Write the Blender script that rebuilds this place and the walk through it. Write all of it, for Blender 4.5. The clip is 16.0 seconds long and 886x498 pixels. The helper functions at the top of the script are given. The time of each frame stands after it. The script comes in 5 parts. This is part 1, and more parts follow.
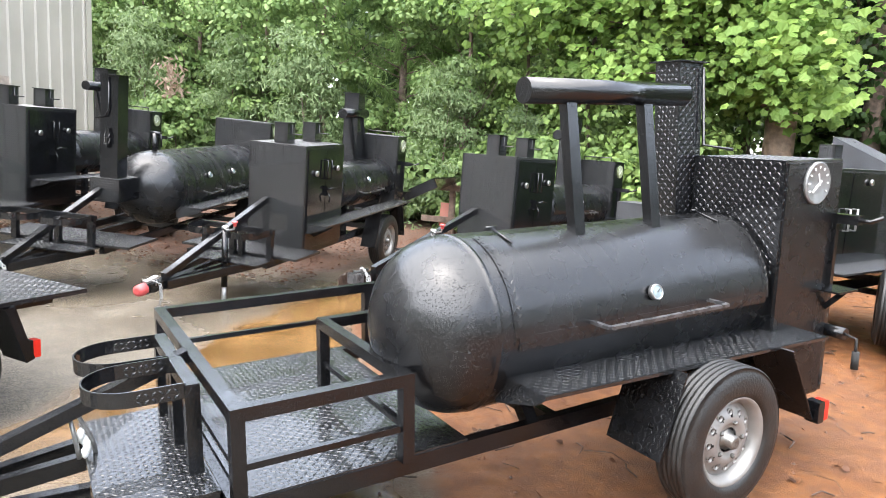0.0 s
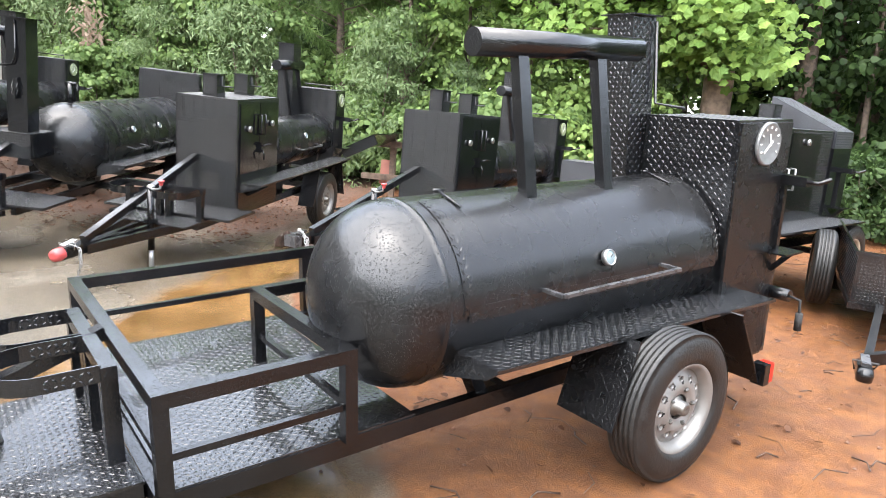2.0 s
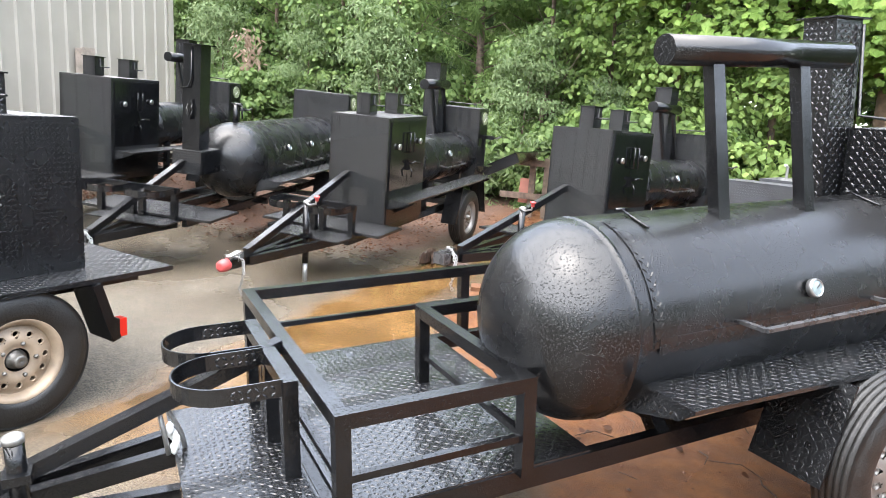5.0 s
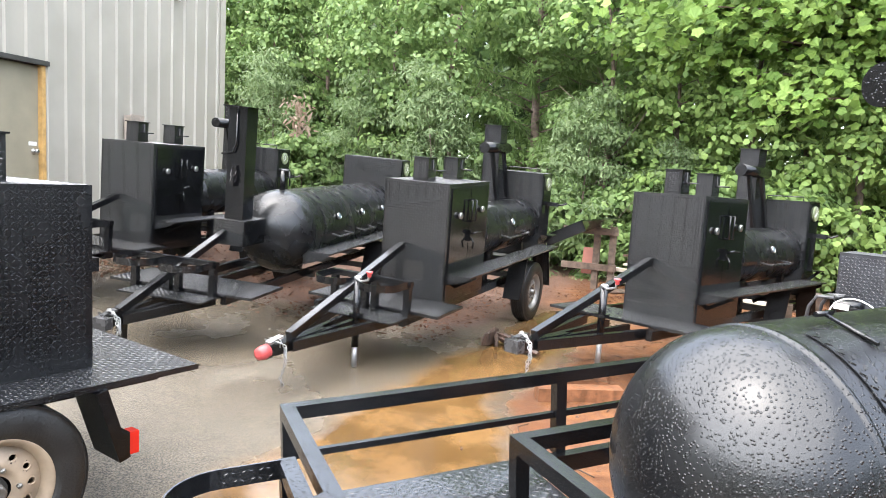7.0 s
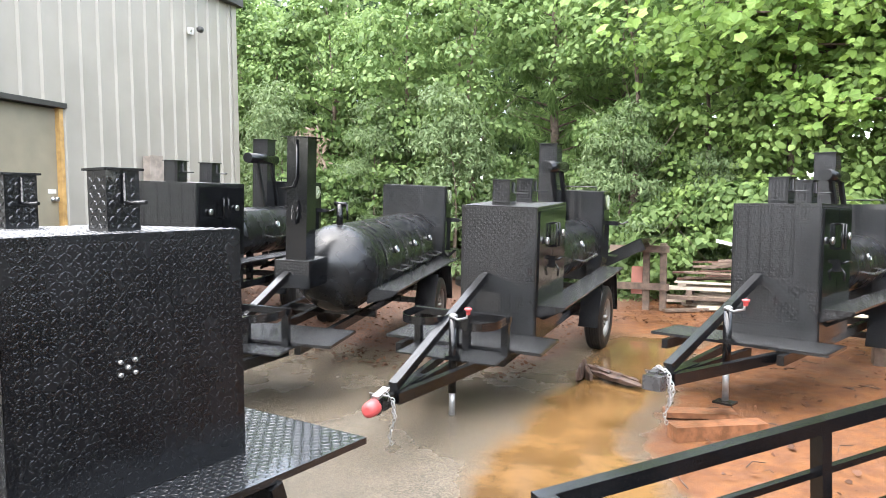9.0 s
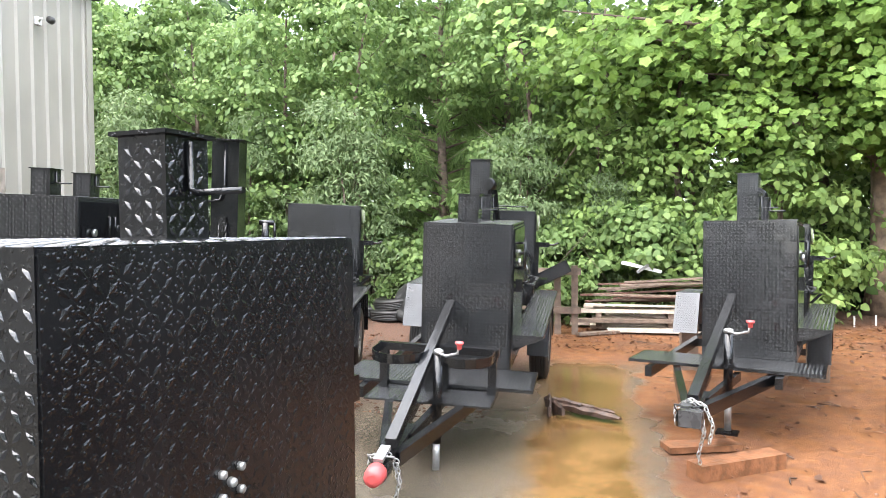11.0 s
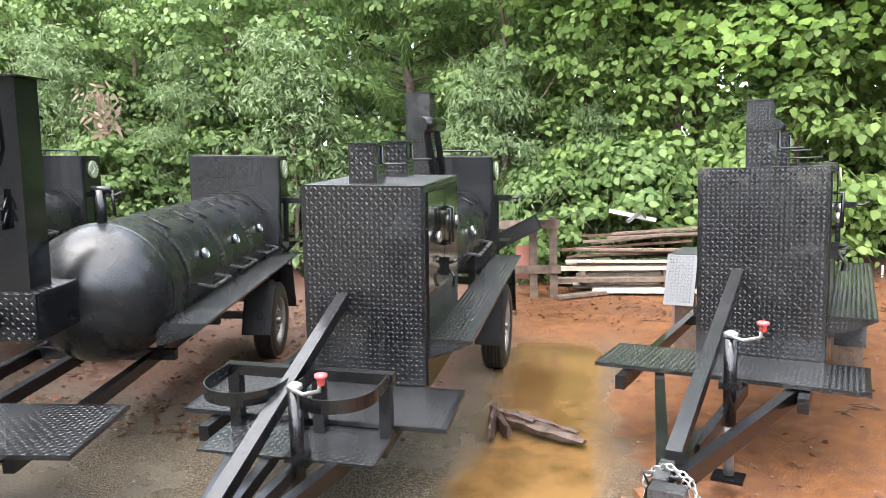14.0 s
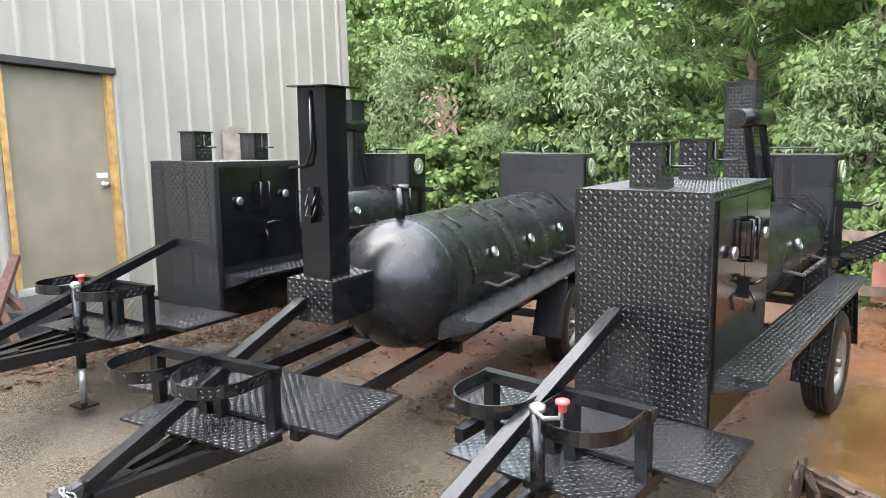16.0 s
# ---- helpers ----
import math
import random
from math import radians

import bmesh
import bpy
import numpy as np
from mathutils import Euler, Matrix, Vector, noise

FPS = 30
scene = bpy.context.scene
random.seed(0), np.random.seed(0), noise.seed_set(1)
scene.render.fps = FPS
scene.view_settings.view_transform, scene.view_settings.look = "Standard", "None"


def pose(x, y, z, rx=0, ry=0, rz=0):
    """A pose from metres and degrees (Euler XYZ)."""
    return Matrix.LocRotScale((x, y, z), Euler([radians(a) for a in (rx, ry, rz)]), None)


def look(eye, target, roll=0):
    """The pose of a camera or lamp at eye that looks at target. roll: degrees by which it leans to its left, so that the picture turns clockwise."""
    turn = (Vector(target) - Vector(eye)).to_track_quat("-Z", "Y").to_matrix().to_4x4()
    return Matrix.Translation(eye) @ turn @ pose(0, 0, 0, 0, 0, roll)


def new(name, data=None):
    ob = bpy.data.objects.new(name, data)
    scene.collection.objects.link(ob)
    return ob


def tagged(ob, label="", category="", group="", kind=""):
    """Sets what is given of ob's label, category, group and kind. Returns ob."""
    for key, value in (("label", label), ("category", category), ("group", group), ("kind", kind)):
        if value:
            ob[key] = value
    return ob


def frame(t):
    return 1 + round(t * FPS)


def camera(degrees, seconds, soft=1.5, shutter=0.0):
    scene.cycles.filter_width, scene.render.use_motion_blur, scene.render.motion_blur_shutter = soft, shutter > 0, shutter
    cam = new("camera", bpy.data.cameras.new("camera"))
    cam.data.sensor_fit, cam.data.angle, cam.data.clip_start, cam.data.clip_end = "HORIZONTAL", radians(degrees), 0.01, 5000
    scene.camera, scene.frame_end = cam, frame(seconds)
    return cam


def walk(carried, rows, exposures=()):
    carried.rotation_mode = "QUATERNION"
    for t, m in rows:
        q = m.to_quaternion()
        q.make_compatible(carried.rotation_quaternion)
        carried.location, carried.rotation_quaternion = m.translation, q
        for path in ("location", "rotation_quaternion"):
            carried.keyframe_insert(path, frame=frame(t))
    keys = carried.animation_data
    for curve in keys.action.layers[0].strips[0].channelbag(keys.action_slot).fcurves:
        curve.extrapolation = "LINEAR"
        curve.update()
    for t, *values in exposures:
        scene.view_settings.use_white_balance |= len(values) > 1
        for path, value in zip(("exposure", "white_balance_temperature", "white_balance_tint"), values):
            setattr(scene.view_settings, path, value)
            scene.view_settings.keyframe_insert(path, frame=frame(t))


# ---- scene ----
cam = camera(65.6, 16.0, 0.65)
PATH = [
    (0, (4.160, -6.462, 1.674), (3.585, -4.571, 1.366), 3.3),
    (0.5, (4.165, -6.378, 1.663), (3.719, -4.463, 1.296), 3.6),
    (1, (4.172, -6.282, 1.674), (3.769, -4.366, 1.266), 3.9),
    (1.5, (4.178, -6.258, 1.668), (3.781, -4.342, 1.252), 4.0),
    (2, (4.085, -6.273, 1.674), (3.691, -4.358, 1.253), 4.0),
    (2.5, (3.986, -6.287, 1.660), (3.600, -4.370, 1.241), 4.0),
    (3, (3.989, -6.295, 1.662), (3.604, -4.374, 1.258), 4.4),
    (3.5, (4.003, -6.266, 1.663), (3.604, -4.346, 1.272), 4.3),
    (4, (3.990, -6.259, 1.663), (3.566, -4.342, 1.282), 4.3),
    (4.5, (3.926, -6.289, 1.650), (3.381, -4.402, 1.269), 4.2),
    (5, (3.852, -6.200, 1.640), (3.108, -4.386, 1.249), 3.4),
    (5.2, (3.815, -6.129, 1.638), (3.008, -4.340, 1.252), 3.0),
    (7.3, (3.224, -5.543, 1.612), (2.340, -3.758, 1.427), 3.2),
    (7.5, (3.112, -5.547, 1.604), (2.226, -3.762, 1.432), 3.3),
    (8, (2.808, -5.547, 1.625), (1.914, -3.765, 1.463), 2.7),
    (8.5, (2.582, -5.552, 1.608), (1.711, -3.758, 1.454), 2.0),
    (8.7, (2.495, -5.524, 1.587), (1.623, -3.729, 1.444), 0.6),
    (10.8, (1.266, -5.135, 1.584), (0.755, -3.203, 1.524), -1.5),
    (11, (1.179, -5.059, 1.518), (0.780, -3.101, 1.460), -0.5),
    (11.5, (1.047, -4.858, 1.524), (1.001, -2.878, 1.244), 0.2),
    (12, (1.172, -4.587, 1.534), (1.153, -2.600, 1.307), -0.1),
    (12.5, (1.256, -4.265, 1.541), (1.185, -2.278, 1.316), -0.1),
    (13, (1.276, -3.952, 1.552), (1.205, -1.966, 1.326), -1.3),
    (13.5, (1.403, -3.675, 1.597), (1.216, -1.697, 1.368), -2.0),
    (14, (1.513, -3.466, 1.642), (1.091, -1.525, 1.402), -2.3),
    (14.5, (1.472, -3.283, 1.633), (0.941, -1.368, 1.407), -2.5),
    (15, (1.539, -3.157, 1.646), (0.742, -1.336, 1.424), -2.2),
    (15.5, (1.641, -3.094, 1.644), (0.515, -1.454, 1.433), -1.2),
    (16, (1.684, -3.081, 1.672), (0.408, -1.557, 1.450), -1.9),
]
walk(cam, [(t, look(eye, target, roll)) for t, eye, target, roll in PATH])

# ---- light: overcast sky, wide weak sun ----
world = bpy.data.worlds.new("world")
scene.world = world
world.use_nodes = True
wn = world.node_tree.nodes
sky = wn.new("ShaderNodeTexSky")
sky.sky_type = "NISHITA"
sky.sun_disc = False
sky.sun_elevation, sky.sun_rotation = radians(68), radians(215)
sky.air_density, sky.dust_density, sky.ozone_density = 1.0, 1.6, 1.0
hsv = wn.new("ShaderNodeHueSaturation")
hsv.inputs["Saturation"].default_value = 0.47
world.node_tree.links.new(sky.outputs[0], hsv.inputs["Color"])
world.node_tree.links.new(hsv.outputs[0], wn["Background"].inputs[0])
wn["Background"].inputs[1].default_value = 0.15
sun = new("sun", bpy.data.lights.new("sun", "SUN"))
sun.data.energy, sun.data.angle, sun.data.color = 1.2, radians(110), (1.0, 0.945, 0.865)
sun.matrix_world = look((0, 0, 20), (4.5, 6.5, 0.0))
scene.view_settings.exposure = 3.38

# ---- materials ----
MATS = {}


def mat(name, colour, rough=0.5, metal=0.0, vary=0.15, scale=8.0, bump=0.1, bscale=60.0, dark=None, coat=0.0, spec=0.5, rvary=0.15, beads=0.0):
    """Base colour varied at two scales, with fine relief and uneven gloss."""
    m = bpy.data.materials.new(name)
    m.use_nodes = True
    nt, n = m.node_tree, m.node_tree.nodes
    b = n["Principled BSDF"]
    tc = n.new("ShaderNodeTexCoord")
    big, small = n.new("ShaderNodeTexNoise"), n.new("ShaderNodeTexNoise")
    big.inputs["Scale"].default_value, small.inputs["Scale"].default_value = scale, bscale
    big.inputs["Detail"].default_value, small.inputs["Detail"].default_value = 4, 3
    for t in (big, small):
        nt.links.new(tc.outputs["Object"], t.inputs["Vector"])
    mix = n.new("ShaderNodeMix")
    mix.data_type = "RGBA"
    lo = dark or tuple(c * (1 - vary) for c in colour)
    hi = tuple(min(1, c * (1 + vary)) for c in colour)
    mix.inputs["A"].default_value, mix.inputs["B"].default_value = (*lo, 1), (*hi, 1)
    ramp = n.new("ShaderNodeMapRange")
    ramp.inputs[1].default_value, ramp.inputs[2].default_value = 0.35, 0.65
    nt.links.new(big.outputs["Fac"], ramp.inputs[0])
    nt.links.new(ramp.outputs[0], mix.inputs["Factor"])
    nt.links.new(mix.outputs["Result"], b.inputs["Base Color"])
    rr = n.new("ShaderNodeMapRange")
    rr.inputs[3].default_value, rr.inputs[4].default_value = max(0.02, rough - rvary), min(1, rough + rvary)
    nt.links.new(big.outputs["Fac"], rr.inputs[0])
    nt.links.new(rr.outputs[0], b.inputs["Roughness"])
    b.inputs["Metallic"].default_value = metal
    b.inputs["Coat Weight"].default_value = coat
    b.inputs["Specular IOR Level"].default_value = spec
    bp = n.new("ShaderNodeBump")
    bp.inputs["Strength"].default_value, bp.inputs["Distance"].default_value = bump, 0.01
    nt.links.new(small.outputs["Fac"], bp.inputs["Height"])
    nt.links.new(bp.outputs[0], b.inputs["Normal"])
    if beads:
        # rain drops standing on the surface
        vo = n.new("ShaderNodeTexVoronoi")
        vo.inputs["Scale"].default_value = 105
        nt.links.new(tc.outputs["Object"], vo.inputs["Vector"])
        drop = n.new("ShaderNodeMapRange")
        drop.interpolation_type = "SMOOTHSTEP"
        drop.inputs[1].default_value, drop.inputs[2].default_value = 0.14, 0.38
        drop.inputs[3].default_value, drop.inputs[4].default_value = 1.0, 0.0
        nt.links.new(vo.outputs["Distance"], drop.inputs[0])
        bd = n.new("ShaderNodeBump")
        bd.inputs["Strength"].default_value, bd.inputs["Distance"].default_value = beads, 0.003
        nt.links.new(drop.outputs[0], bd.inputs["Height"])
        nt.links.new(bp.outputs[0], bd.inputs["Normal"])
        nt.links.new(bd.outputs[0], b.inputs["Normal"])
    m["nodes"] = "std"
    MATS[name] = m
    return m


def math_node(nt, op, a, b=None, c=None):
    x = nt.nodes.new("ShaderNodeMath")
    x.operation = op
    for k, v in enumerate((a, b, c)):
        if v is None:
            continue
        if isinstance(v, (int, float)):
            x.inputs[k].default_value = v
        else:
            nt.links.new(v, x.inputs[k])
    return x.outputs[0]


def tread(name, colour, rough, wet=0.0, coat=0.4):
    """Painted steel for tread plate, beaded with rain. The raised lugs are geometry."""
    m = mat(name, colour, rough, vary=0.3, scale=6, bump=0.05 + wet * 0.5, bscale=90, rvary=0.07, coat=coat, beads=0.35 + wet)
    PLATES.add(name)
    return m


PLATES = set()
LUG_RISE = {"tread_plate_painted": 0.001, "tread_plate_wet": 0.0017}
PLATE = tread("tread_plate_black", (0.003, 0.0033, 0.004), 0.19)
PLATE_WET = tread("tread_plate_wet", (0.006, 0.0065, 0.0075), 0.16, wet=0.3)
PLATE_SOFT = tread("tread_plate_painted", (0.003, 0.0033, 0.004), 0.27, coat=0.0)
PLATE_GREY = tread("tread_plate_grey", (0.02, 0.0215, 0.025), 0.3)
PAINT = mat("black_paint", (0.003, 0.0032, 0.0038), 0.2, vary=0.25, scale=5, bump=0.04, bscale=60, beads=0.4)
GLOSS = mat("black_gloss_paint", (0.004, 0.0043, 0.005), 0.1, vary=0.25, scale=4, bump=0.06, bscale=50, rvary=0.06)
TANK = mat("black_tank_paint", (0.0035, 0.0038, 0.0045), 0.27, vary=0.3, scale=6, bump=0.03, bscale=40, rvary=0.07, beads=0.75)
RUBBER = mat("tyre_rubber", (0.0075, 0.0075, 0.0072), 0.5, vary=0.3, scale=12, bump=0.25, bscale=90)
RIM = mat("silver_wheel_paint", (0.21, 0.204, 0.195), 0.45, metal=0.5, vary=0.15, scale=9, bump=0.08)
RIM_DIRTY = mat("muddy_wheel_paint", (0.27, 0.21, 0.15), 0.5, metal=0.2, vary=0.25, scale=9, bump=0.1)
DARK = mat("dark_cavity", (0.01, 0.01, 0.01), 0.8, bump=0.05)
STEEL = mat("bare_steel", (0.42, 0.42, 0.42), 0.32, metal=0.9, vary=0.2, bump=0.08)
HUB = mat("dull_hub_steel", (0.14, 0.135, 0.125), 0.35, metal=0.7, vary=0.3, scale=30, bump=0.1)
ZINC = mat("zinc_plated", (0.30, 0.30, 0.295), 0.38, metal=0.7, vary=0.15, scale=30, bump=0.1)
WORN = mat("worn_grey_steel", (0.045, 0.045, 0.047), 0.28, metal=0.2, vary=0.35, scale=12, bump=0.2)
RED_LENS = mat("red_lens", (0.5, 0.02, 0.012), 0.2, vary=0.1, bump=0.02)
RED_CAP = mat("faded_red_rubber", (0.42, 0.06, 0.06), 0.5, vary=0.15, bump=0.05)
WHITE = mat("white_plastic", (0.62, 0.62, 0.60), 0.4, vary=0.06, bump=0.03)
DIAL = mat("dial_face", (0.16, 0.165, 0.165), 0.35, metal=0.3, vary=0.1, scale=60, bump=0.08)
GAUGE = mat("pale_blue_dial", (0.17, 0.22, 0.235), 0.25, vary=0.1, scale=40, bump=0.02)
GREEN_DIAL = mat("pale_green_dial", (0.16, 0.19, 0.10), 0.3, vary=0.1, bump=0.02)
SIDING = mat("cream_steel_siding", (0.282, 0.262, 0.225), 0.45, vary=0.06, scale=1.6, bump=0.05, bscale=25)
DOORP = mat("khaki_door_paint", (0.21, 0.185, 0.132), 0.5, vary=0.1, scale=3, bump=0.06)
JAMB = mat("ochre_door_jamb", (0.38, 0.23, 0.08), 0.6, vary=0.25, scale=9, bump=0.15)
BLACKTRIM = mat("dark_trim", (0.03, 0.028, 0.026), 0.5, bump=0.05)
FADED = mat("faded_cream_paint", (0.27, 0.225, 0.19), 0.7, vary=0.25, scale=9, bump=0.2)
CONCRETE = mat("concrete", (0.34, 0.33, 0.31), 0.8, vary=0.2, scale=7, bump=0.3)
TIMBER = mat("wet_brown_timber", (0.15, 0.065, 0.03), 0.45, vary=0.35, scale=16, bump=0.4, bscale=40)
PALE = mat("pale_board", (0.42, 0.36, 0.29), 0.6, vary=0.2, scale=10, bump=0.25)
GREYWOOD = mat("weathered_wood", (0.12, 0.085, 0.062), 0.7, vary=0.35, scale=14, bump=0.5)
RUST = mat("rusty_iron", (0.075, 0.034, 0.023), 0.75, vary=0.4, scale=25, bump=0.4)
BARK = mat("bark", (0.11, 0.078, 0.06), 0.85, vary=0.4, scale=14, bump=1.0, bscale=26)
MAPLE_BARK = mat("grey_brown_bark", (0.2, 0.14, 0.1), 0.85, vary=0.3, scale=9, bump=0.8, bscale=22)
ROT = mat("rotten_log", (0.045, 0.026, 0.018), 0.6, vary=0.55, scale=18, bump=0.8, bscale=50)
LEAFMESS = mat("fallen_leaves", (0.095, 0.042, 0.023), 0.6, vary=0.6, scale=20, bump=0.3)
ORANGE = mat("orange_plastic", (0.27, 0.1, 0.07), 0.5, vary=0.1)


def foliage(name, dark, light, rough=0.55):
    """Leaves: each island its own green, thin and slightly translucent."""
    m = bpy.data.materials.new(name)
    m.use_nodes = True
    nt, n = m.node_tree, m.node_tree.nodes
    b = n["Principled BSDF"]
    g = n.new("ShaderNodeNewGeometry")
    mix = n.new("ShaderNodeMix")
    mix.data_type = "RGBA"
    mix.inputs["A"].default_value, mix.inputs["B"].default_value = (*dark, 1), (*light, 1)
    nt.links.new(g.outputs["Random Per Island"], mix.inputs["Factor"])
    nt.links.new(mix.outputs["Result"], b.inputs["Base Color"])
    b.inputs["Roughness"].default_value = rough
    b.inputs["Specular IOR Level"].default_value = 0.3
    tr = n.new("ShaderNodeBsdfTranslucent")
    nt.links.new(mix.outputs["Result"], tr.inputs["Color"])
    add = n.new("ShaderNodeMixShader")
    add.inputs[0].default_value = 0.48
    nt.links.new(b.outputs[0], add.inputs[1])
    nt.links.new(tr.outputs[0], add.inputs[2])
    nt.links.new(add.outputs[0], n["Material Output"].inputs["Surface"])
    return m


LEAF_VINE = foliage("vine_leaves", (0.085, 0.145, 0.045), (0.205, 0.29, 0.1))
LEAF_PALE = foliage("pale_shrub_leaves", (0.1, 0.15, 0.065), (0.2, 0.265, 0.125))
LEAF_MAPLE = foliage("maple_leaves", (0.1, 0.18, 0.035), (0.235, 0.345, 0.08))
# dark copy of the leaf greens: the wood's shade is put into this colour
LEAF_SHADE = foliage("shade_painted_leaves", (0.022, 0.045, 0.014), (0.06, 0.105, 0.03))
LEAF_BRIGHT = foliage("bright_vine_leaves", (0.115, 0.185, 0.05), (0.26, 0.36, 0.11))
NEEDLES = foliage("pine_needles", (0.08, 0.14, 0.04), (0.19, 0.28, 0.09))
LEAF_WOODS = foliage("woodland_leaves", (0.09, 0.155, 0.045), (0.22, 0.31, 0.1))


# ---- mesh helpers ----
def box(bm, x0, x1, y0, y1, z0, z1, m=None):
    vs = [bm.verts.new(Vector((x, y, z)) if m is None else m @ Vector((x, y, z))) for z in (z0, z1) for y in (y0, y1) for x in (x0, x1)]
    for f in ((0, 2, 3, 1), (4, 5, 7, 6), (0, 1, 5, 4), (2, 6, 7, 3), (0, 4, 6, 2), (1, 3, 7, 5)):
        bm.faces.new([vs[i] for i in f])


def bar(bm, a, b, w, h=None, up=(0, 0, 1)):
    """A straight bar of rectangular section from a to b: w across, h in the up direction."""
    a, b, h = Vector(a), Vector(b), h or w
    d = (b - a).normalized()
    s = d.cross(Vector(up))
    s = s.normalized() if s.length > 1e-4 else Vector((1, 0, 0))
    t = s.cross(d).normalized()
    ring = [[bm.verts.new(p + s * w * i / 2 + t * h * j / 2) for i, j in ((-1, -1), (1, -1), (1, 1), (-1, 1))] for p in (a, b)]
    for k in range(4):
        bm.faces.new([ring[0][k], ring[0][(k + 1) % 4], ring[1][(k + 1) % 4], ring[1][k]])
    bm.faces.new(ring[0][::-1])
    bm.faces.new(ring[1])


def rod(bm, pts, r, seg=8, caps=True):
    """A round rod along the points."""
    pts = [Vector(p) for p in pts]
    rings = []
    for i, p in enumerate(pts):
        d = (pts[min(i + 1, len(pts) - 1)] - pts[max(i - 1, 0)]).normalized()
        s = d.orthogonal().normalized() if not rings else (last - d * last.dot(d)).normalized()
        last = s
        t = d.cross(s)
        rad = r[i] if isinstance(r, (list, tuple)) else r
        rings.append([bm.verts.new(p + (s * math.cos(k * 2 * math.pi / seg) + t * math.sin(k * 2 * math.pi / seg)) * rad) for k in range(seg)])
    for a, b in zip(rings, rings[1:]):
        for k in range(seg):
            f = bm.faces.new([a[k], a[(k + 1) % seg], b[(k + 1) % seg], b[k]])
            f.smooth = True
    if caps:
        bm.faces.new(rings[0][::-1])
        bm.faces.new(rings[-1])


def lathe(bm, profile, seg=48, axis="x", centre=(0, 0, 0), smooth=True, caps=True):
    """Turn a profile of (along, radius) about an axis through centre."""
    rings = []
    for u, r in profile:
        ring = []
        for k in range(seg):
            a = 2 * math.pi * k / seg
            c, s = math.cos(a) * r, math.sin(a) * r
            p = {"x": (u, c, s), "y": (c, u, s), "z": (c, s, u)}[axis]
            ring.append(bm.verts.new(Vector(p) + Vector(centre)))
        rings.append(ring)
    for a, b in zip(rings, rings[1:]):
        for k in range(seg):
            f = bm.faces.new([a[k], a[(k + 1) % seg], b[(k + 1) % seg], b[k]])
            f.smooth = smooth
    if caps and profile[0][1] > 1e-3:
        bm.faces.new(rings[0][::-1])
    if caps and profile[-1][1] > 1e-3:
        bm.faces.new(rings[-1])


def finish(bm, bevel=0.0):
    if bevel:
        bmesh.ops.bevel(bm, geom=[e for e in bm.edges if len(e.link_faces) == 2 and e.calc_face_angle(0) > 0.6], offset=bevel, segments=2, affect="EDGES", profile=0.6)
    if len(bm.faces) < 20000:
        bmesh.ops.recalc_face_normals(bm, faces=bm.faces[:])
    uv = bm.loops.layers.uv.new("UVMap")
    for f in bm.faces:
        n = f.normal
        k = max(range(3), key=lambda i: abs(n[i]))
        for lp in f.loops:
            c = lp.vert.co
            lp[uv].uv = ((c.y, c.z), (c.x, c.z), (c.x, c.y))[k]


def lugs(bm, pitch=0.0255, length=0.0125, width=0.0056, rise=0.0019):
    """Raise the crossed lugs of tread plate on every flat face that has room for them."""
    bmesh.ops.recalc_face_normals(bm, faces=bm.faces[:])
    jobs = []
    for f in bm.faces:
        if f.calc_area() < 0.0022 or len(f.verts) > 12 or f.normal.z < -0.5:
            continue
        n = f.normal.copy()
        u = Vector((1, 0, 0)) if abs(n.z) > 0.9 else Vector((0, 0, 1)).cross(n).normalized()
        v = n.cross(u).normalized()
        u = v.cross(n)
        poly = [(q.co.dot(u), q.co.dot(v)) for q in f.verts]
        jobs.append((f.verts[0].co.dot(n), n, u, v, poly))
    for h, n, u, v, poly in jobs:
        m = len(poly)
        area = sum(poly[k][0] * poly[(k + 1) % m][1] - poly[(k + 1) % m][0] * poly[k][1] for k in range(m))
        s = 1 if area > 0 else -1
        edges = []
        for k in range(m):
            (ax, ay), (bx, by) = poly[k], poly[(k + 1) % m]
            L = math.hypot(bx - ax, by - ay)
            if L > 1e-5:
                edges.append((ax, ay, -(by - ay) * s / L, (bx - ax) * s / L))
        i0, i1 = math.floor(min(p[0] for p in poly) / pitch), math.ceil(max(p[0] for p in poly) / pitch)
        j0, j1 = math.floor(min(p[1] for p in poly) / pitch), math.ceil(max(p[1] for p in poly) / pitch)
        for i in range(i0, i1 + 1):
            for j in range(j0, j1 + 1):
                x, y = (i + 0.5) * pitch, (j + 0.5) * pitch
                if any((x - ax) * nx + (y - ay) * ny < 0.011 for ax, ay, nx, ny in edges):
                    continue
                t = 0.7071 if (i + j) % 2 else -0.7071
                d, e = u * 0.7071 + v * t, u * -t + v * 0.7071
                c = u * x + v * y + n * (h + 0.0002)
                q = [bm.verts.new(p) for p in (c - d * length, c - e * width, c + d * length, c + e * width, c - d * length * 0.5 + n * rise, c + d * length * 0.5 + n * rise)]
                for g in ((0, 1, 4), (1, 5, 4), (1, 2, 5), (2, 3, 5), (3, 4, 5), (3, 0, 4)):
                    bm.faces.new([q[k] for k in g])


def to_mesh(name, bm, material, bevel=0.0):
    if material.name in PLATES:
        if bevel:
            bmesh.ops.bevel(bm, geom=[e for e in bm.edges if len(e.link_faces) == 2 and e.calc_face_angle(0) > 0.6], offset=bevel, segments=2, affect="EDGES", profile=0.6)
            bevel = 0.0
        lugs(bm, rise=LUG_RISE.get(material.name, 0.0023))
    finish(bm, bevel)
    me = bpy.data.meshes.new(name)
    bm.to_mesh(me)
    bm.free()
    me.materials.append(material)
    return me


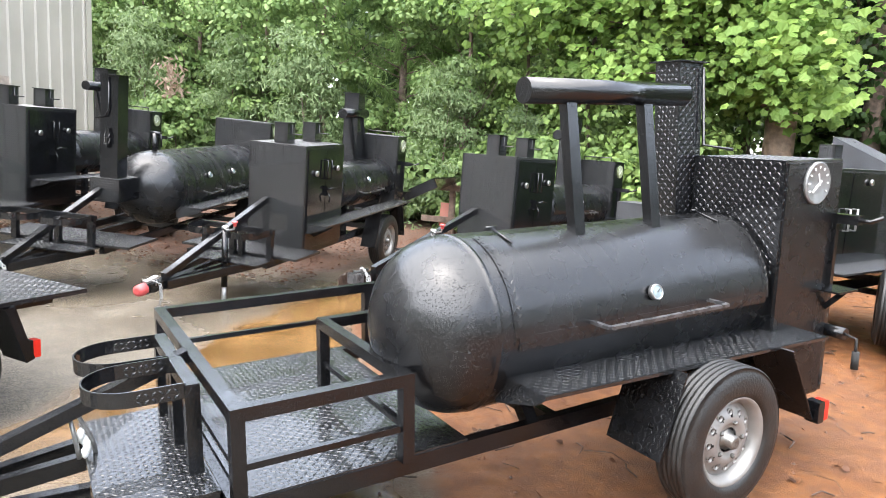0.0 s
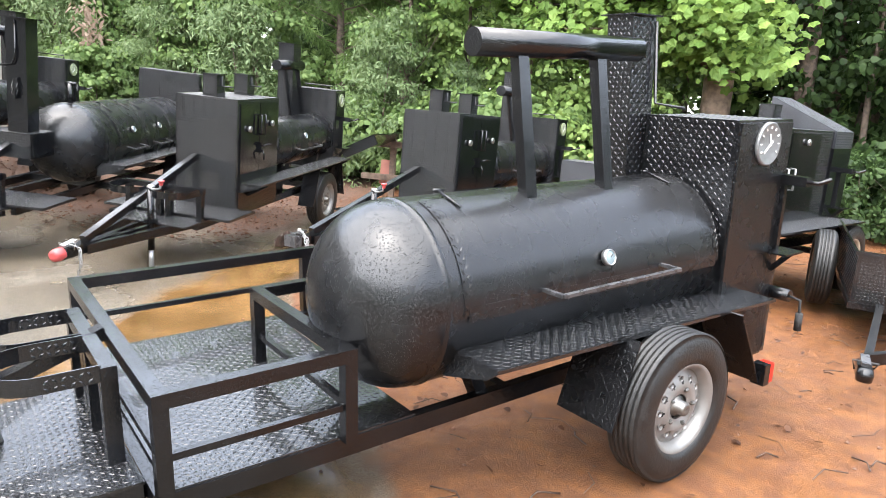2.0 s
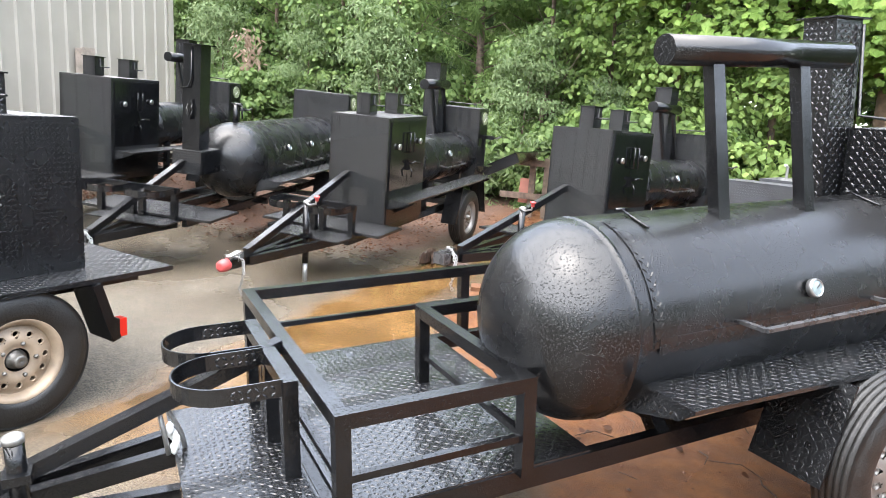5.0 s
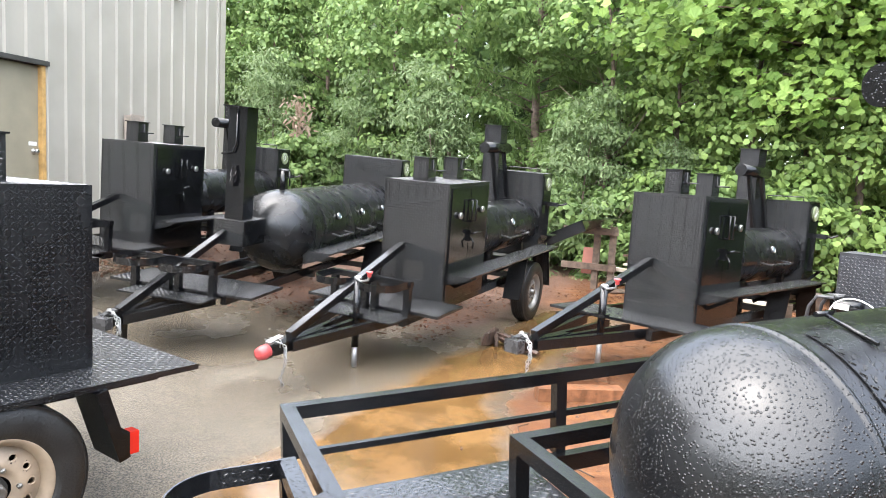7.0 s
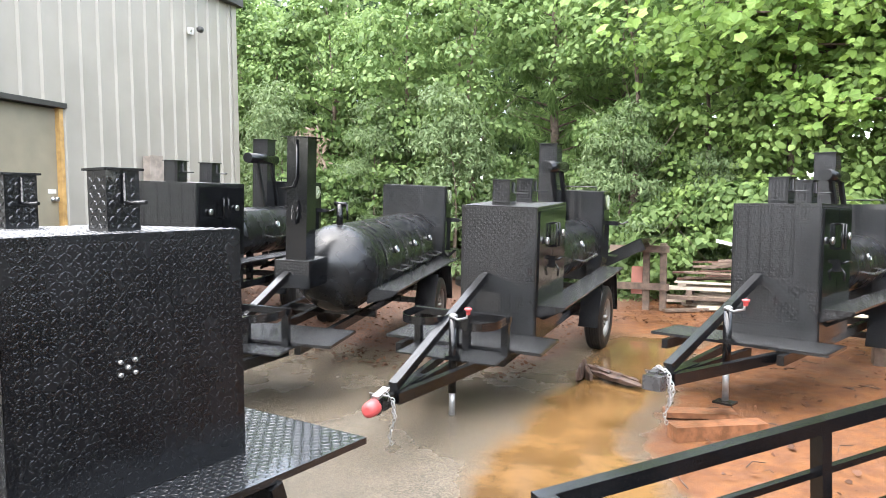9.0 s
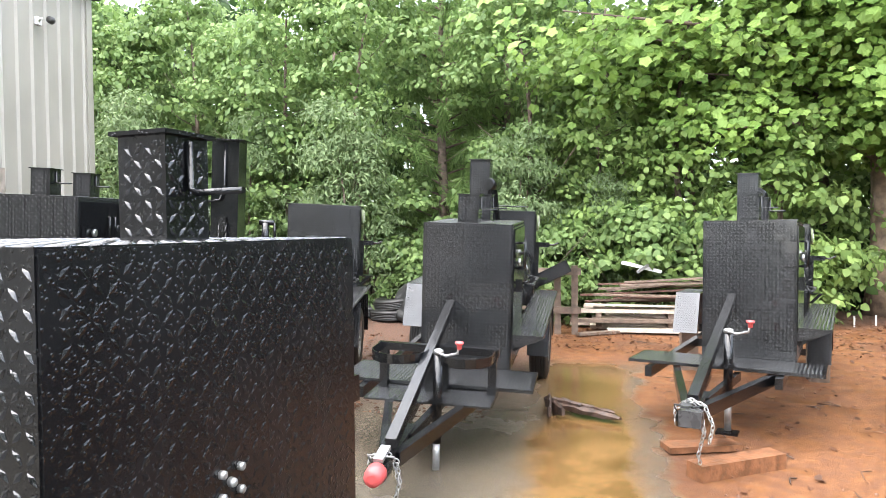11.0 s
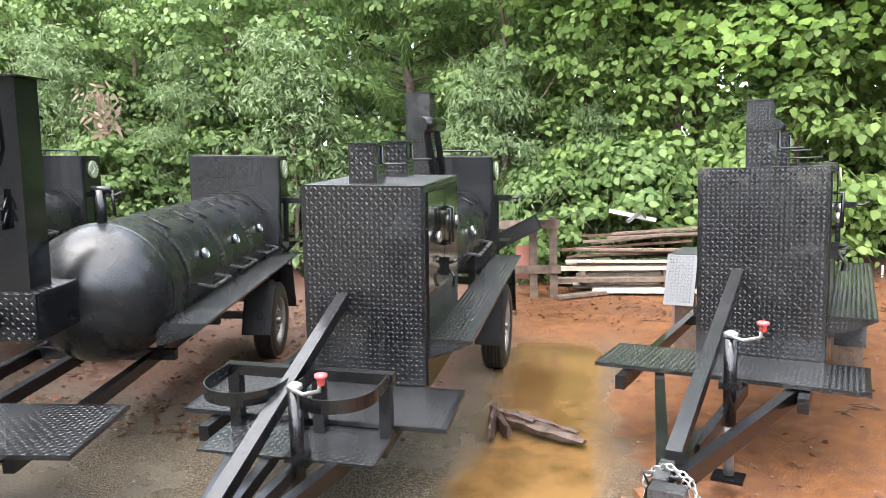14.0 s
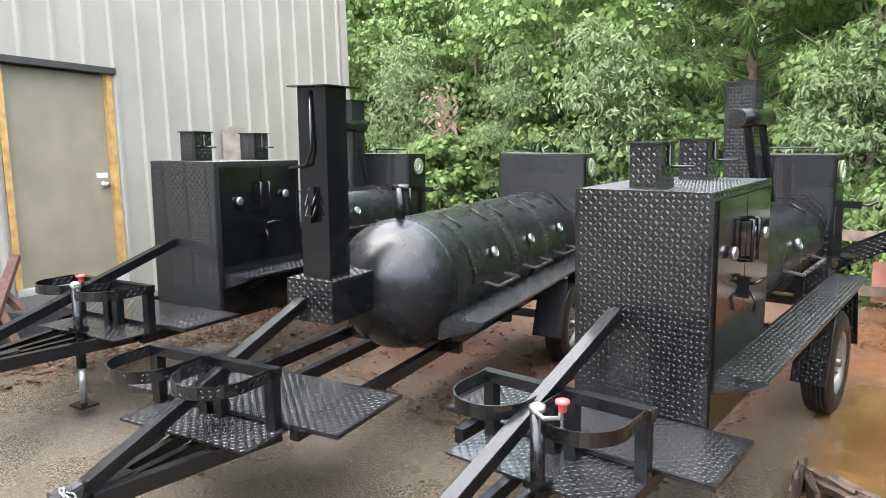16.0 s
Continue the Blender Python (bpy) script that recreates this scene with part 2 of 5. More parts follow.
def part(name, bm, material, parent, label="", bevel=0.0):
    ob = new(name, to_mesh(name, bm, material, bevel))
    ob.parent = parent
    if label:
        ob["label"] = label
    return ob


def solid(name, bm, material, label, category, kind="", bevel=0.0, m=None, group=""):
    ob = new(name, to_mesh(name, bm, material, bevel))
    if m is not None:
        ob.matrix_world = m
    return tagged(ob, label, category, group, kind)


def empty(name, m, label, category, group=""):
    ob = new(name)
    ob.matrix_world = m
    return tagged(ob, label, category, group)


def simple(name, parent, material, *boxes, bevel=0.004, label=""):
    bm = bmesh.new()
    for b in boxes:
        box(bm, *b)
    return part(name, bm, material, parent, label, bevel)


def beam(name, parent, material, a, b, w, h=None, bevel=0.004, label="", up=(0, 0, 1)):
    bm = bmesh.new()
    bar(bm, a, b, w, h, up)
    return part(name, bm, material, parent, label, bevel)


def tube(name, parent, material, pts, r, seg=10, label=""):
    bm = bmesh.new()
    rod(bm, pts, r, seg)
    return part(name, bm, material, parent, label)


# ---- the lie of the land ----
def smooth(a, b, x):
    t = max(0.0, min(1.0, (x - a) / (b - a)))
    return t * t * (3 - 2 * t)


def height(x, y):
    h = 0.13 * max(0.0, -1.6 - x) * smooth(-1.0, -3.5, x) if x > -6 else 0.13 * 4.4
    h += 0.085 * smooth(2.0, 4.6, x) * smooth(-0.5, -3.0, y)
    h += 0.10 * smooth(6, 14, y) * 6 * smooth(6, 30, y)
    return h


# ---- ground: one sheet to the horizon; worn asphalt, red clay, a muddy puddle between ----
def ground_material():
    m = bpy.data.materials.new("ground")
    m.use_nodes = True
    nt, n = m.node_tree, m.node_tree.nodes
    b = n["Principled BSDF"]
    tc = n.new("ShaderNodeTexCoord")
    sep = n.new("ShaderNodeSeparateXYZ")
    nt.links.new(tc.outputs["Object"], sep.inputs[0])

    def noise_at(scale, detail=4.0, rough=0.55):
        t = n.new("ShaderNodeTexNoise")
        t.inputs["Scale"].default_value, t.inputs["Detail"].default_value, t.inputs["Roughness"].default_value = scale, detail, rough
        nt.links.new(tc.outputs["Object"], t.inputs["Vector"])
        return t.outputs["Fac"]

    def step(v, a, c):
        r = n.new("ShaderNodeMapRange")
        r.interpolation_type = "SMOOTHSTEP"
        r.inputs[1].default_value, r.inputs[2].default_value = a, c
        nt.links.new(v, r.inputs[0])
        return r.outputs[0]

    def mix(f, a, c):
        x = n.new("ShaderNodeMix")
        x.data_type = "RGBA"
        for key, v in (("Factor", f), ("A", a), ("B", c)):
            if isinstance(v, tuple):
                x.inputs[key].default_value = (*v, 1)
            else:
                nt.links.new(v, x.inputs[key])
        return x.outputs["Result"]

    def fmix(f, a, c):
        return math_node(nt, "ADD", math_node(nt, "MULTIPLY", math_node(nt, "SUBTRACT", 1.0, f), a), math_node(nt, "MULTIPLY", f, c))

    wob = math_node(nt, "MULTIPLY", math_node(nt, "SUBTRACT", noise_at(1.3), 0.5), 0.9)
    fine = noise_at(95, 4, 0.75)
    mid = noise_at(9)
    grit = noise_at(260, 2)
    x, y = sep.outputs[0], sep.outputs[1]
    # the edge of the paving: a line that leans to the right towards the road
    lean = math_node(nt, "MULTIPLY", math_node(nt, "MINIMUM", math_node(nt, "ADD", y, 1.0), 0.0), -0.62)
    edge = math_node(nt, "SUBTRACT", math_node(nt, "ADD", x, wob), math_node(nt, "ADD", 1.66, lean))
    clay = step(edge, -0.05, 0.1)
    far = step(math_node(nt, "ADD", y, wob), 2.0, 3.2)
    clay = math_node(nt, "MAXIMUM", clay, far)
    aspA = mix(step(fine, 0.4, 0.6), (0.030, 0.0265, 0.022), (0.195, 0.167, 0.125))
    asp = mix(step(mid, 0.35, 0.7), aspA, mix(step(fine, 0.42, 0.6), (0.048, 0.041, 0.033), (0.24, 0.204, 0.152)))
    # standing wet among the drawbars
    soak = math_node(nt, "MULTIPLY", step(math_node(nt, "ADD", y, wob), -3.3, -1.2), step(noise_at(0.9), 0.25, 0.5))
    asp = mix(soak, asp, mix(step(fine, 0.42, 0.6), (0.032, 0.026, 0.018), (0.16, 0.127, 0.085)))
    # clay washed over the paving's edge
    wash = math_node(nt, "MULTIPLY", step(edge, -1.4, -0.3), step(mid, 0.25, 0.75))
    asp = mix(wash, asp, (0.10, 0.06, 0.03))
    cl = mix(step(mid, 0.35, 0.68), (0.115, 0.037, 0.007), (0.188, 0.069, 0.013))
    cl = mix(math_node(nt, "MULTIPLY", step(fine, 0.52, 0.64), 0.8), cl, (0.055, 0.02, 0.009))
    cl = mix(math_node(nt, "MULTIPLY", step(noise_at(0.75, 5), 0.5, 0.66), 0.55), cl, (0.075, 0.026, 0.008))
    cl = mix(math_node(nt, "MULTIPLY", step(grit, 0.6, 0.68), 0.7), cl, (0.26, 0.13, 0.052))
    # leaf mould under and behind the parked row
    mould = math_node(nt, "MULTIPLY", step(math_node(nt, "ADD", y, wob), 0.3, 1.5), step(math_node(nt, "SUBTRACT", 1.0, math_node(nt, "ADD", x, wob)), 0.0, 0.9))
    wood = step(math_node(nt, "ADD", y, wob), 5.6, 6.8)
    mould = math_node(nt, "MAXIMUM", mould, wood)
    lf = mix(step(fine, 0.42, 0.6), (0.032, 0.018, 0.011), (0.15, 0.068, 0.038))
    col = mix(clay, asp, cl)
    col = mix(mould, col, lf)
    # puddle: between its two banks, from the drawbar to the log
    pe = math_node(nt, "ADD", x, math_node(nt, "MULTIPLY", math_node(nt, "SUBTRACT", noise_at(1.7), 0.5), 0.5))
    pud = math_node(nt, "MULTIPLY", step(pe, 0.70, 0.98), math_node(nt, "SUBTRACT", 1.0, step(math_node(nt, "ADD", pe, math_node(nt, "MULTIPLY", lean, -1.0)), 1.44, 1.68)))
    pud = math_node(nt, "MULTIPLY", pud, math_node(nt, "SUBTRACT", 1.0, step(y, 2.4, 3.1)))
    pud = math_node(nt, "MULTIPLY", pud, step(y, -4.6, -3.6))
    pudc = mix(step(noise_at(2.2), 0.35, 0.65), (0.07, 0.038, 0.013), (0.125, 0.07, 0.027))
    col = mix(pud, col, pudc)
    nt.links.new(col, b.inputs["Base Color"])
    damp = step(noise_at(2.4), 0.35, 0.65)
    ra = fmix(damp, 0.42, 0.62)
    rc = fmix(damp, 0.45, 0.75)
    ra = fmix(soak, ra, 0.22)
    r = fmix(clay, ra, rc)
    r = fmix(mould, r, 0.75)
    r = fmix(pud, r, 0.06)
    nt.links.new(r, b.inputs["Roughness"])
    hgt = math_node(nt, "ADD", math_node(nt, "MULTIPLY", fine, 0.6), math_node(nt, "ADD", math_node(nt, "MULTIPLY", mid, 0.8), math_node(nt, "MULTIPLY", grit, 0.35)))
    hgt = math_node(nt, "MULTIPLY", hgt, math_node(nt, "SUBTRACT", 1.0, math_node(nt, "MULTIPLY", pud, 0.97)))
    bp = n.new("ShaderNodeBump")
    bp.inputs["Strength"].default_value, bp.inputs["Distance"].default_value = 1.0, 0.02
    nt.links.new(hgt, bp.inputs["Height"])
    nt.links.new(bp.outputs[0], b.inputs["Normal"])
    return m


GROUND = ground_material()


def build_ground():
    def axis(lo, hi, fine, far):
        a = list(np.arange(lo, hi + 1e-6, fine))
        return [-far, -far / 3, -60, -30, lo - 8, lo - 4, lo - 2] + a + [hi + 2, hi + 4, hi + 8, 30, 60, far / 3, far]
    xs, ys = axis(-8, 10, 0.2, 1500), axis(-9, 12, 0.2, 1500)
    verts = [(x, y, height(x, y) + 0.012 * (noise.noise(Vector((x * 1.1, y * 1.1, 0))))) for y in ys for x in xs]
    w = len(xs)
    faces = [(j * w + i, j * w + i + 1, (j + 1) * w + i + 1, (j + 1) * w + i) for j in range(len(ys) - 1) for i in range(w - 1)]
    me = bpy.data.meshes.new("ground")
    me.from_pydata(verts, [], faces)
    me.materials.append(GROUND)
    for p in me.polygons:
        p.use_smooth = True
    tagged(new("ground", me), "wet asphalt giving way to red clay with a muddy puddle", "ground", kind="structure")


build_ground()


# ---- the metal building ----
def build_building():
    m = Matrix.Translation((-5.4, 0.25, 0)) @ pose(0, 0, 0, 0, 0, 9.8)
    base, top, y0, y1 = 0.4, 5.0, -9.0, 3.84
    d0, d1, dtop = -1.07, -0.07, 2.76
    bm = bmesh.new()
    # ribbed sheet as a folded profile, in three fields round the doorway
    def sheet(ya, yb, za, zb):
        k = math.floor(ya / 0.305)
        pts = [ya]
        while k * 0.305 < yb:
            for o, dx in ((0.0, 0), (0.018, 1), (0.048, 1), (0.066, 0)):
                pts.append((k * 0.305 + o, dx))
            k += 1
        line = [(ya, 0)] + [p for p in pts[1:] if ya < p[0] < yb] + [(yb, 0)]
        for (a, da), (c, dc) in zip(line, line[1:]):
            q = [bm.verts.new((0.032 * d, yy, zz)) for yy, d, zz in ((a, da, za), (c, dc, za), (c, dc, zb), (a, da, zb))]
            bm.faces.new(q)
    sheet(y0, d0 - 0.06, base, top)
    sheet(d0 - 0.06, d1 + 0.06, dtop + 0.06, top)
    sheet(d1 + 0.06, y1, base, top)
    # body behind the sheet
    for ya, yb, za, zb in ((y0, d0 - 0.06, base, top), (d1 + 0.06, y1, base, top), (d0 - 0.06, d1 + 0.06, dtop + 0.06, top)):
        box(bm, -0.18, -0.004, ya, yb, za, zb)
    box(bm, -9.0, -0.18, y1 - 0.15, y1, base - 0.4, top)
    box(bm, -9.0, -8.85, y0, y1, base - 0.4, top)
    box(bm, -9.0, -0.18, y0, y0 + 0.15, base - 0.4, top)
    box(bm, -9.0, -0.3, y0 + 0.15, y1 - 0.15, top - 0.1, top - 0.02)
    wall = solid("wall_west", bm, SIDING, "ribbed cream steel wall of a workshop", "wall", "structure", m=m)
    bm = bmesh.new()
    box(bm, -0.06, 0.045, y1 - 0.11, y1 + 0.03, base, top)
    ct = solid("trim", bm, SIDING, "cream corner flashing of the workshop", "trim", "structure", 0.004, m)
    bm = bmesh.new()
    box(bm, -0.2, 0.14, y0, y1 + 0.12, top, top + 0.16)
    solid("trim", bm, BLACKTRIM, "dark eaves gutter along the workshop wall", "trim", "structure", 0.006, m)
    bm = bmesh.new()
    box(bm, -0.3, -0.004, y0, y1, 0.0, base)
    solid("trim", bm, CONCRETE, "concrete plinth under the steel wall", "plinth", "structure", 0.006, m)
    # door with jambs, header, knob and notice
    door = solid("door_1", (b := bmesh.new(), box(b, -0.09, -0.045, d0, d1, 0.74, dtop - 0.01))[0], DOORP, "closed khaki steel door in an ochre frame", "door", "structure", 0.004, m)
    for name, mt, dims, lab in (("jamb", JAMB, (-0.15, 0.02, d1, d1 + 0.06, 0.7, dtop), "worn ochre jamb"), ("jamb", JAMB, (-0.15, 0.02, d0 - 0.06, d0, 0.7, dtop), "worn ochre jamb"),
                                ("header", BLACKTRIM, (-0.15, 0.06, d0 - 0.09, d1 + 0.09, dtop, dtop + 0.06), "black drip cap"), ("sill", CONCRETE, (-0.15, 0.05, d0 - 0.06, d1 + 0.06, 0.62, 0.735), "")):
        simple(name, door, mt, dims, label=lab)
    bm = bmesh.new()
    lathe(bm, [(-0.045, 0.035), (-0.035, 0.035), (-0.03, 0.014), (-0.005, 0.014), (0.0, 0.028), (0.02, 0.032), (0.032, 0.02), (0.034, 0.0005)], 20, "x", (0, d1 - 0.075, 1.66))
    part("knob", bm, STEEL, door, "steel door knob")
    simple("notice", door, WHITE, (-0.045, -0.042, d1 - 0.15, d1 - 0.03, 1.73, 1.78), bevel=0, label="small white notice")
    for z in (0.95, 1.75, 2.55):
        simple("hinge", door, RUST, (-0.05, -0.03, d0 - 0.012, d0 + 0.012, z, z + 0.1), bevel=0.002)
    # step
    bm = bmesh.new()
    box(bm, 0.06, 0.9, d0 - 0.5, d0 + 0.25, 0.3, 0.68)
    solid("step", bm, PLATE_GREY, "grey tread-plate doorstep", "step", "structure", 0.02, m)
    ub = empty("utility_box", m @ pose(0.034, 1.5, 2.05), "weathered cream utility box on the steel wall", "utility box")
    simple("case", ub, FADED, (0.0, 0.12, -0.13, 0.13, -0.2, 0.22), bevel=0.01)
    simple("flange", ub, FADED, (0.12, 0.13, -0.145, 0.145, -0.215, 0.235), bevel=0.004)
    lamp = empty("security_lamp", m @ pose(0.03, 2.55, 4.28), "small white security lamp on the wall", "lamp")
    simple("bracket", lamp, WHITE, (0.0, 0.04, -0.05, 0.05, -0.05, 0.05))
    tube("arm", lamp, WHITE, [(0.03, 0, 0), (0.14, -0.12, 0.0)], 0.014)
    bm = bmesh.new()
    lathe(bm, [(0, 0.02), (0.02, 0.045), (0.08, 0.05), (0.1, 0.03)], 16, "y", (0.14, 0.02, 0.03))
    part("head", bm, BLACKTRIM, lamp, "black lamp head")


build_building()

# ---- trailer parts ----
WHEEL_DATA = {}


def wheel_meshes():
    """Tyre with grooves, a twelve-hole steel rim and its hub, turned about x, outer face to +x."""
    bm = bmesh.new()
    R, w = 0.345, 0.19
    prof = [(-w / 2 + 0.02, 0.2), (-w / 2 + 0.002, 0.235), (-w / 2, 0.28), (-w / 2 + 0.012, 0.318), (-w / 2 + 0.03, R - 0.006)]
    for k in range(5):
        u = -w / 2 + 0.04 + k * 0.026
        prof += [(u, R), (u + 0.018, R), (u + 0.02, R - 0.008), (u + 0.025, R - 0.008)]
    prof += [(w / 2 - 0.03, R - 0.006), (w / 2 - 0.012, 0.318), (w / 2, 0.28), (w / 2 - 0.002, 0.235), (w / 2 - 0.004, 0.225), (w / 2 - 0.02, 0.2)]
    prof += [(-w / 2 + 0.02, 0.2)]
    lathe(bm, prof, 56, "x")
    tyre = to_mesh("tyre", bm, RUBBER)
    bm = bmesh.new()
    lathe(bm, [(-0.07, 0.198), (-0.06, 0.19), (0.02, 0.178), (0.055, 0.185), (0.07, 0.205), (0.078, 0.212), (0.082, 0.205), (0.07, 0.19), (0.05, 0.174), (0.0, 0.17), (-0.055, 0.176)], 48, "x")
    seg, rings = 128, [0.172 - k * 0.0088 for k in range(14)]
    hole_r, hole_c, nh = 0.0165, 0.131, 12
    grid = []
    for r in rings:
        dome = 0.03 + 0.03 * smooth(0.172, 0.1, r) - 0.012 * smooth(0.09, 0.06, r)
        grid.append([bm.verts.new((dome, r * math.cos(2 * math.pi * k / seg), r * math.sin(2 * math.pi * k / seg))) for k in range(seg)])
    for i in range(len(rings) - 1):
        for k in range(seg):
            a, r = 2 * math.pi * (k + 0.5) / seg, (rings[i] + rings[i + 1]) / 2
            h = round(a / (2 * math.pi / nh)) * 2 * math.pi / nh
            if math.hypot(r * math.cos(a) - hole_c * math.cos(h), r * math.sin(a) - hole_c * math.sin(h)) < hole_r:
                continue
            f = bm.faces.new([grid[i][k], grid[i][(k + 1) % seg], grid[i + 1][(k + 1) % seg], grid[i + 1][k]])
            f.smooth = True
    for k in range(nh):
        a = 2 * math.pi * k / nh
        d = 0.03 + 0.03 * smooth(0.172, 0.1, hole_c)
        lathe(bm, [(d - 0.012, 0.0125), (d + 0.0005, 0.0135), (d + 0.0008, 0.0165), (d - 0.002, 0.02)], 16, "x", (0, hole_c * math.cos(a), hole_c * math.sin(a)), caps=False)
    rim = to_mesh("rim", bm, RIM)
    bm = bmesh.new()
    lathe(bm, [(0.0, 0.05), (0.045, 0.048), (0.05, 0.033), (0.085, 0.031), (0.09, 0.027), (0.092, 0.016), (0.084, 0.0005)], 24, "x")
    for k in range(5):
        a = 2 * math.pi * k / 5
        lathe(bm, [(0.04, 0.011), (0.066, 0.011), (0.072, 0.004)], 6, "x", (0, 0.083 * math.cos(a), 0.083 * math.sin(a)), smooth=False)
    hub = to_mesh("hub", bm, HUB)
    bm = bmesh.new()
    lathe(bm, [(-0.05, 0.17), (-0.04, 0.165), (-0.04, 0.01)], 24, "x")
    drum = to_mesh("brake_drum", bm, DARK)
    WHEEL_DATA.update(tyre=tyre, rim=rim, hub=hub, brake_drum=drum)


wheel_meshes()


def wheel(parent, x, y, z, side=1, dirty=False, size=1.0):
    m = pose(x, y, z, 0, 0, 0 if side > 0 else 180) @ Matrix.Scale(size, 4)
    ty = new("wheel", WHEEL_DATA["tyre"])
    ty.parent, ty.matrix_local = parent, m
    for name in ("rim", "hub", "brake_drum"):
        o = new(name, WHEEL_DATA[name])
        o.parent = ty
        if name == "rim" and dirty:
            o.material_slots[0].link = "OBJECT"
            o.material_slots[0].material = RIM_DIRTY
            o["label"] = "mud-stained wheel rim"


def tank(parent, cx, cz, r, y0, y1, head=0.8, back=False):
    """A pressure-vessel barrel along y with one dished head towards the drawbar."""
    bm = bmesh.new()
    h = r * head
    prof = [(y0 - h * math.cos(a), max(0.0005, r * math.sin(a))) for a in [i * math.pi / 2 / 16 for i in range(17)]]
    prof += [(y0 + 0.012, r), (y0 + 0.016, r + 0.004), (y0 + 0.028, r + 0.004), (y0 + 0.032, r), (y0 + 0.04, r), (y0 + 0.06, r), (y1, r)]
    lathe(bm, prof, 64, "y", (cx, 0, cz))
    return part("barrel", bm, TANK, parent, "rain-beaded black barrel")


def on_tank(cx, cz, r, ang, y):
    """A point on the barrel; ang in degrees from the right-hand side upwards."""
    a = radians(ang)
    return Vector((cx + r * math.cos(a), y, cz + r * math.sin(a)))


def tank_lid(parent, cx, cz, r, y0, y1, lo, hi, knob_at=None, grip=True, gauge=GAUGE, grip_span=0.36, strap=False, gauge_at=None):
    """A curved lid on the barrel's right side: raised skin with strap edges, hinge rods, a gauge and a rail handle."""
    bm = bmesh.new()
    rr = r + 0.003
    n = 14
    def skin(ya, yb, al, ah, off):
        ang = [al + (ah - al) * k / n for k in range(n + 1)]
        a = [[bm.verts.new(on_tank(cx, cz, rr + o, t, y)) for t in ang] for y, o in ((ya, off - 0.003), (ya, off), (yb, off), (yb, off - 0.003))]
        top = [[bm.verts.new(v.co) for v in row] for row in a[1:3]]
        for i, (p, q) in enumerate(((a[0], a[1]), top, (a[2], a[3]))):
            for k in range(n):
                f = bm.faces.new([p[k], p[k + 1], q[k + 1], q[k]])
                f.smooth = i == 1
        for k in (0, n):
            bm.faces.new([row[k] for row in a])
    skin(y0, y1, lo, hi, 0.0)
    lid = part("lid", bm, TANK, parent)
    rr = r + 0.005
    w = 0.045 if strap else 0.004
    for ya in (y0 - w / 2, y1 - w / 2):
        bm = bmesh.new()
        skin(ya, ya + w, lo, hi, 0.0)
        sp = part("strap", bm, TANK, lid, "welded edging strip")
    if strap:
        bm = bmesh.new()
        skin(y0, y1, lo - 4, lo + 5, 0.002)
        part("strap", bm, TANK, lid, "welded edging strip")
    if strap:
        # lugs of the strip, in two staggered files
        bm = bmesh.new()
        for ya in (y0, y1):
            for k in range(int((hi - lo) / 2.6)):
                a = lo + 1.5 + k * 2.6
                side = 0.011 * (-1) ** k
                p, q = on_tank(cx, cz, rr + 0.0005, a - 1.0, ya + side - 0.006 * (-1) ** k), on_tank(cx, cz, rr + 0.0005, a + 1.0, ya + side + 0.006 * (-1) ** k)
                bar(bm, p, q, 0.005, 0.0025)
        for k in range(int((y1 - y0) / 0.033)):
            y = y0 + 0.016 + k * 0.033
            s = 0.5 * (-1) ** k
            bar(bm, on_tank(cx, cz, rr + 0.003, lo + 0.5 - 1.6 * s, y - 0.009), on_tank(cx, cz, rr + 0.003, lo + 0.5 + 1.6 * s, y + 0.009), 0.007, 0.005)
        part("lug_pattern", bm, TANK, sp, "raised tread lugs")["kind"] = "stuff"
    ang = (lo + hi) / 2 - 8 if gauge_at is None else gauge_at
    yc = (y0 + y1) / 2 if knob_at is None else knob_at
    p = on_tank(cx, cz, r + 0.01, ang, yc)
    nrm = Vector((math.cos(radians(ang)), 0, math.sin(radians(ang))))
    bm = bmesh.new()
    lathe(bm, [(0, 0.032), (0.018, 0.034), (0.022, 0.03), (0.022, 0.0005)], 24, "z")
    g = part("gauge", bm, gauge, lid, "round dial thermometer")
    g.matrix_local = Matrix.Translation(p) @ nrm.to_track_quat("Z", "Y").to_matrix().to_4x4()
    bm = bmesh.new()
    lathe(bm, [(0.0, 0.036), (0.02, 0.037), (0.026, 0.034), (0.026, 0.031), (0.02, 0.031)], 24, "z")
    gb = part("bezel", bm, STEEL, g)
    bm = bmesh.new()
    bar(bm, (0, 0, 0.023), (0.018, 0.012, 0.023), 0.004, 0.002)
    part("needle", bm, BLACKTRIM, g)
    if grip:
        bm = bmesh.new()
        q = [on_tank(cx, cz, r, lo + 6, yc - grip_span / 2), on_tank(cx, cz, r + 0.11, lo + 5, yc - grip_span / 2), on_tank(cx, cz, r + 0.11, lo + 5, yc + grip_span / 2), on_tank(cx, cz, r, lo + 6, yc + grip_span / 2)]
        for a, b in zip(q, q[1:]):
            bar(bm, a, b, 0.022, 0.014)
        part("handle", bm, WORN, lid, "worn steel rail handle")
    for y in (y0 + 0.12, y1 - 0.12):
        bm = bmesh.new()
        rod(bm, [on_tank(cx, cz, r + 0.022, hi + 9, y - 0.03), on_tank(cx, cz, r + 0.022, hi + 9, y + 0.03)], 0.008, 8)
        rod(bm, [on_tank(cx, cz, r + 0.022, hi + 9, y), on_tank(cx, cz, r + 0.012, hi - 14, y)], 0.006, 6)
        part("hinge", bm, PAINT, lid)
    return lid


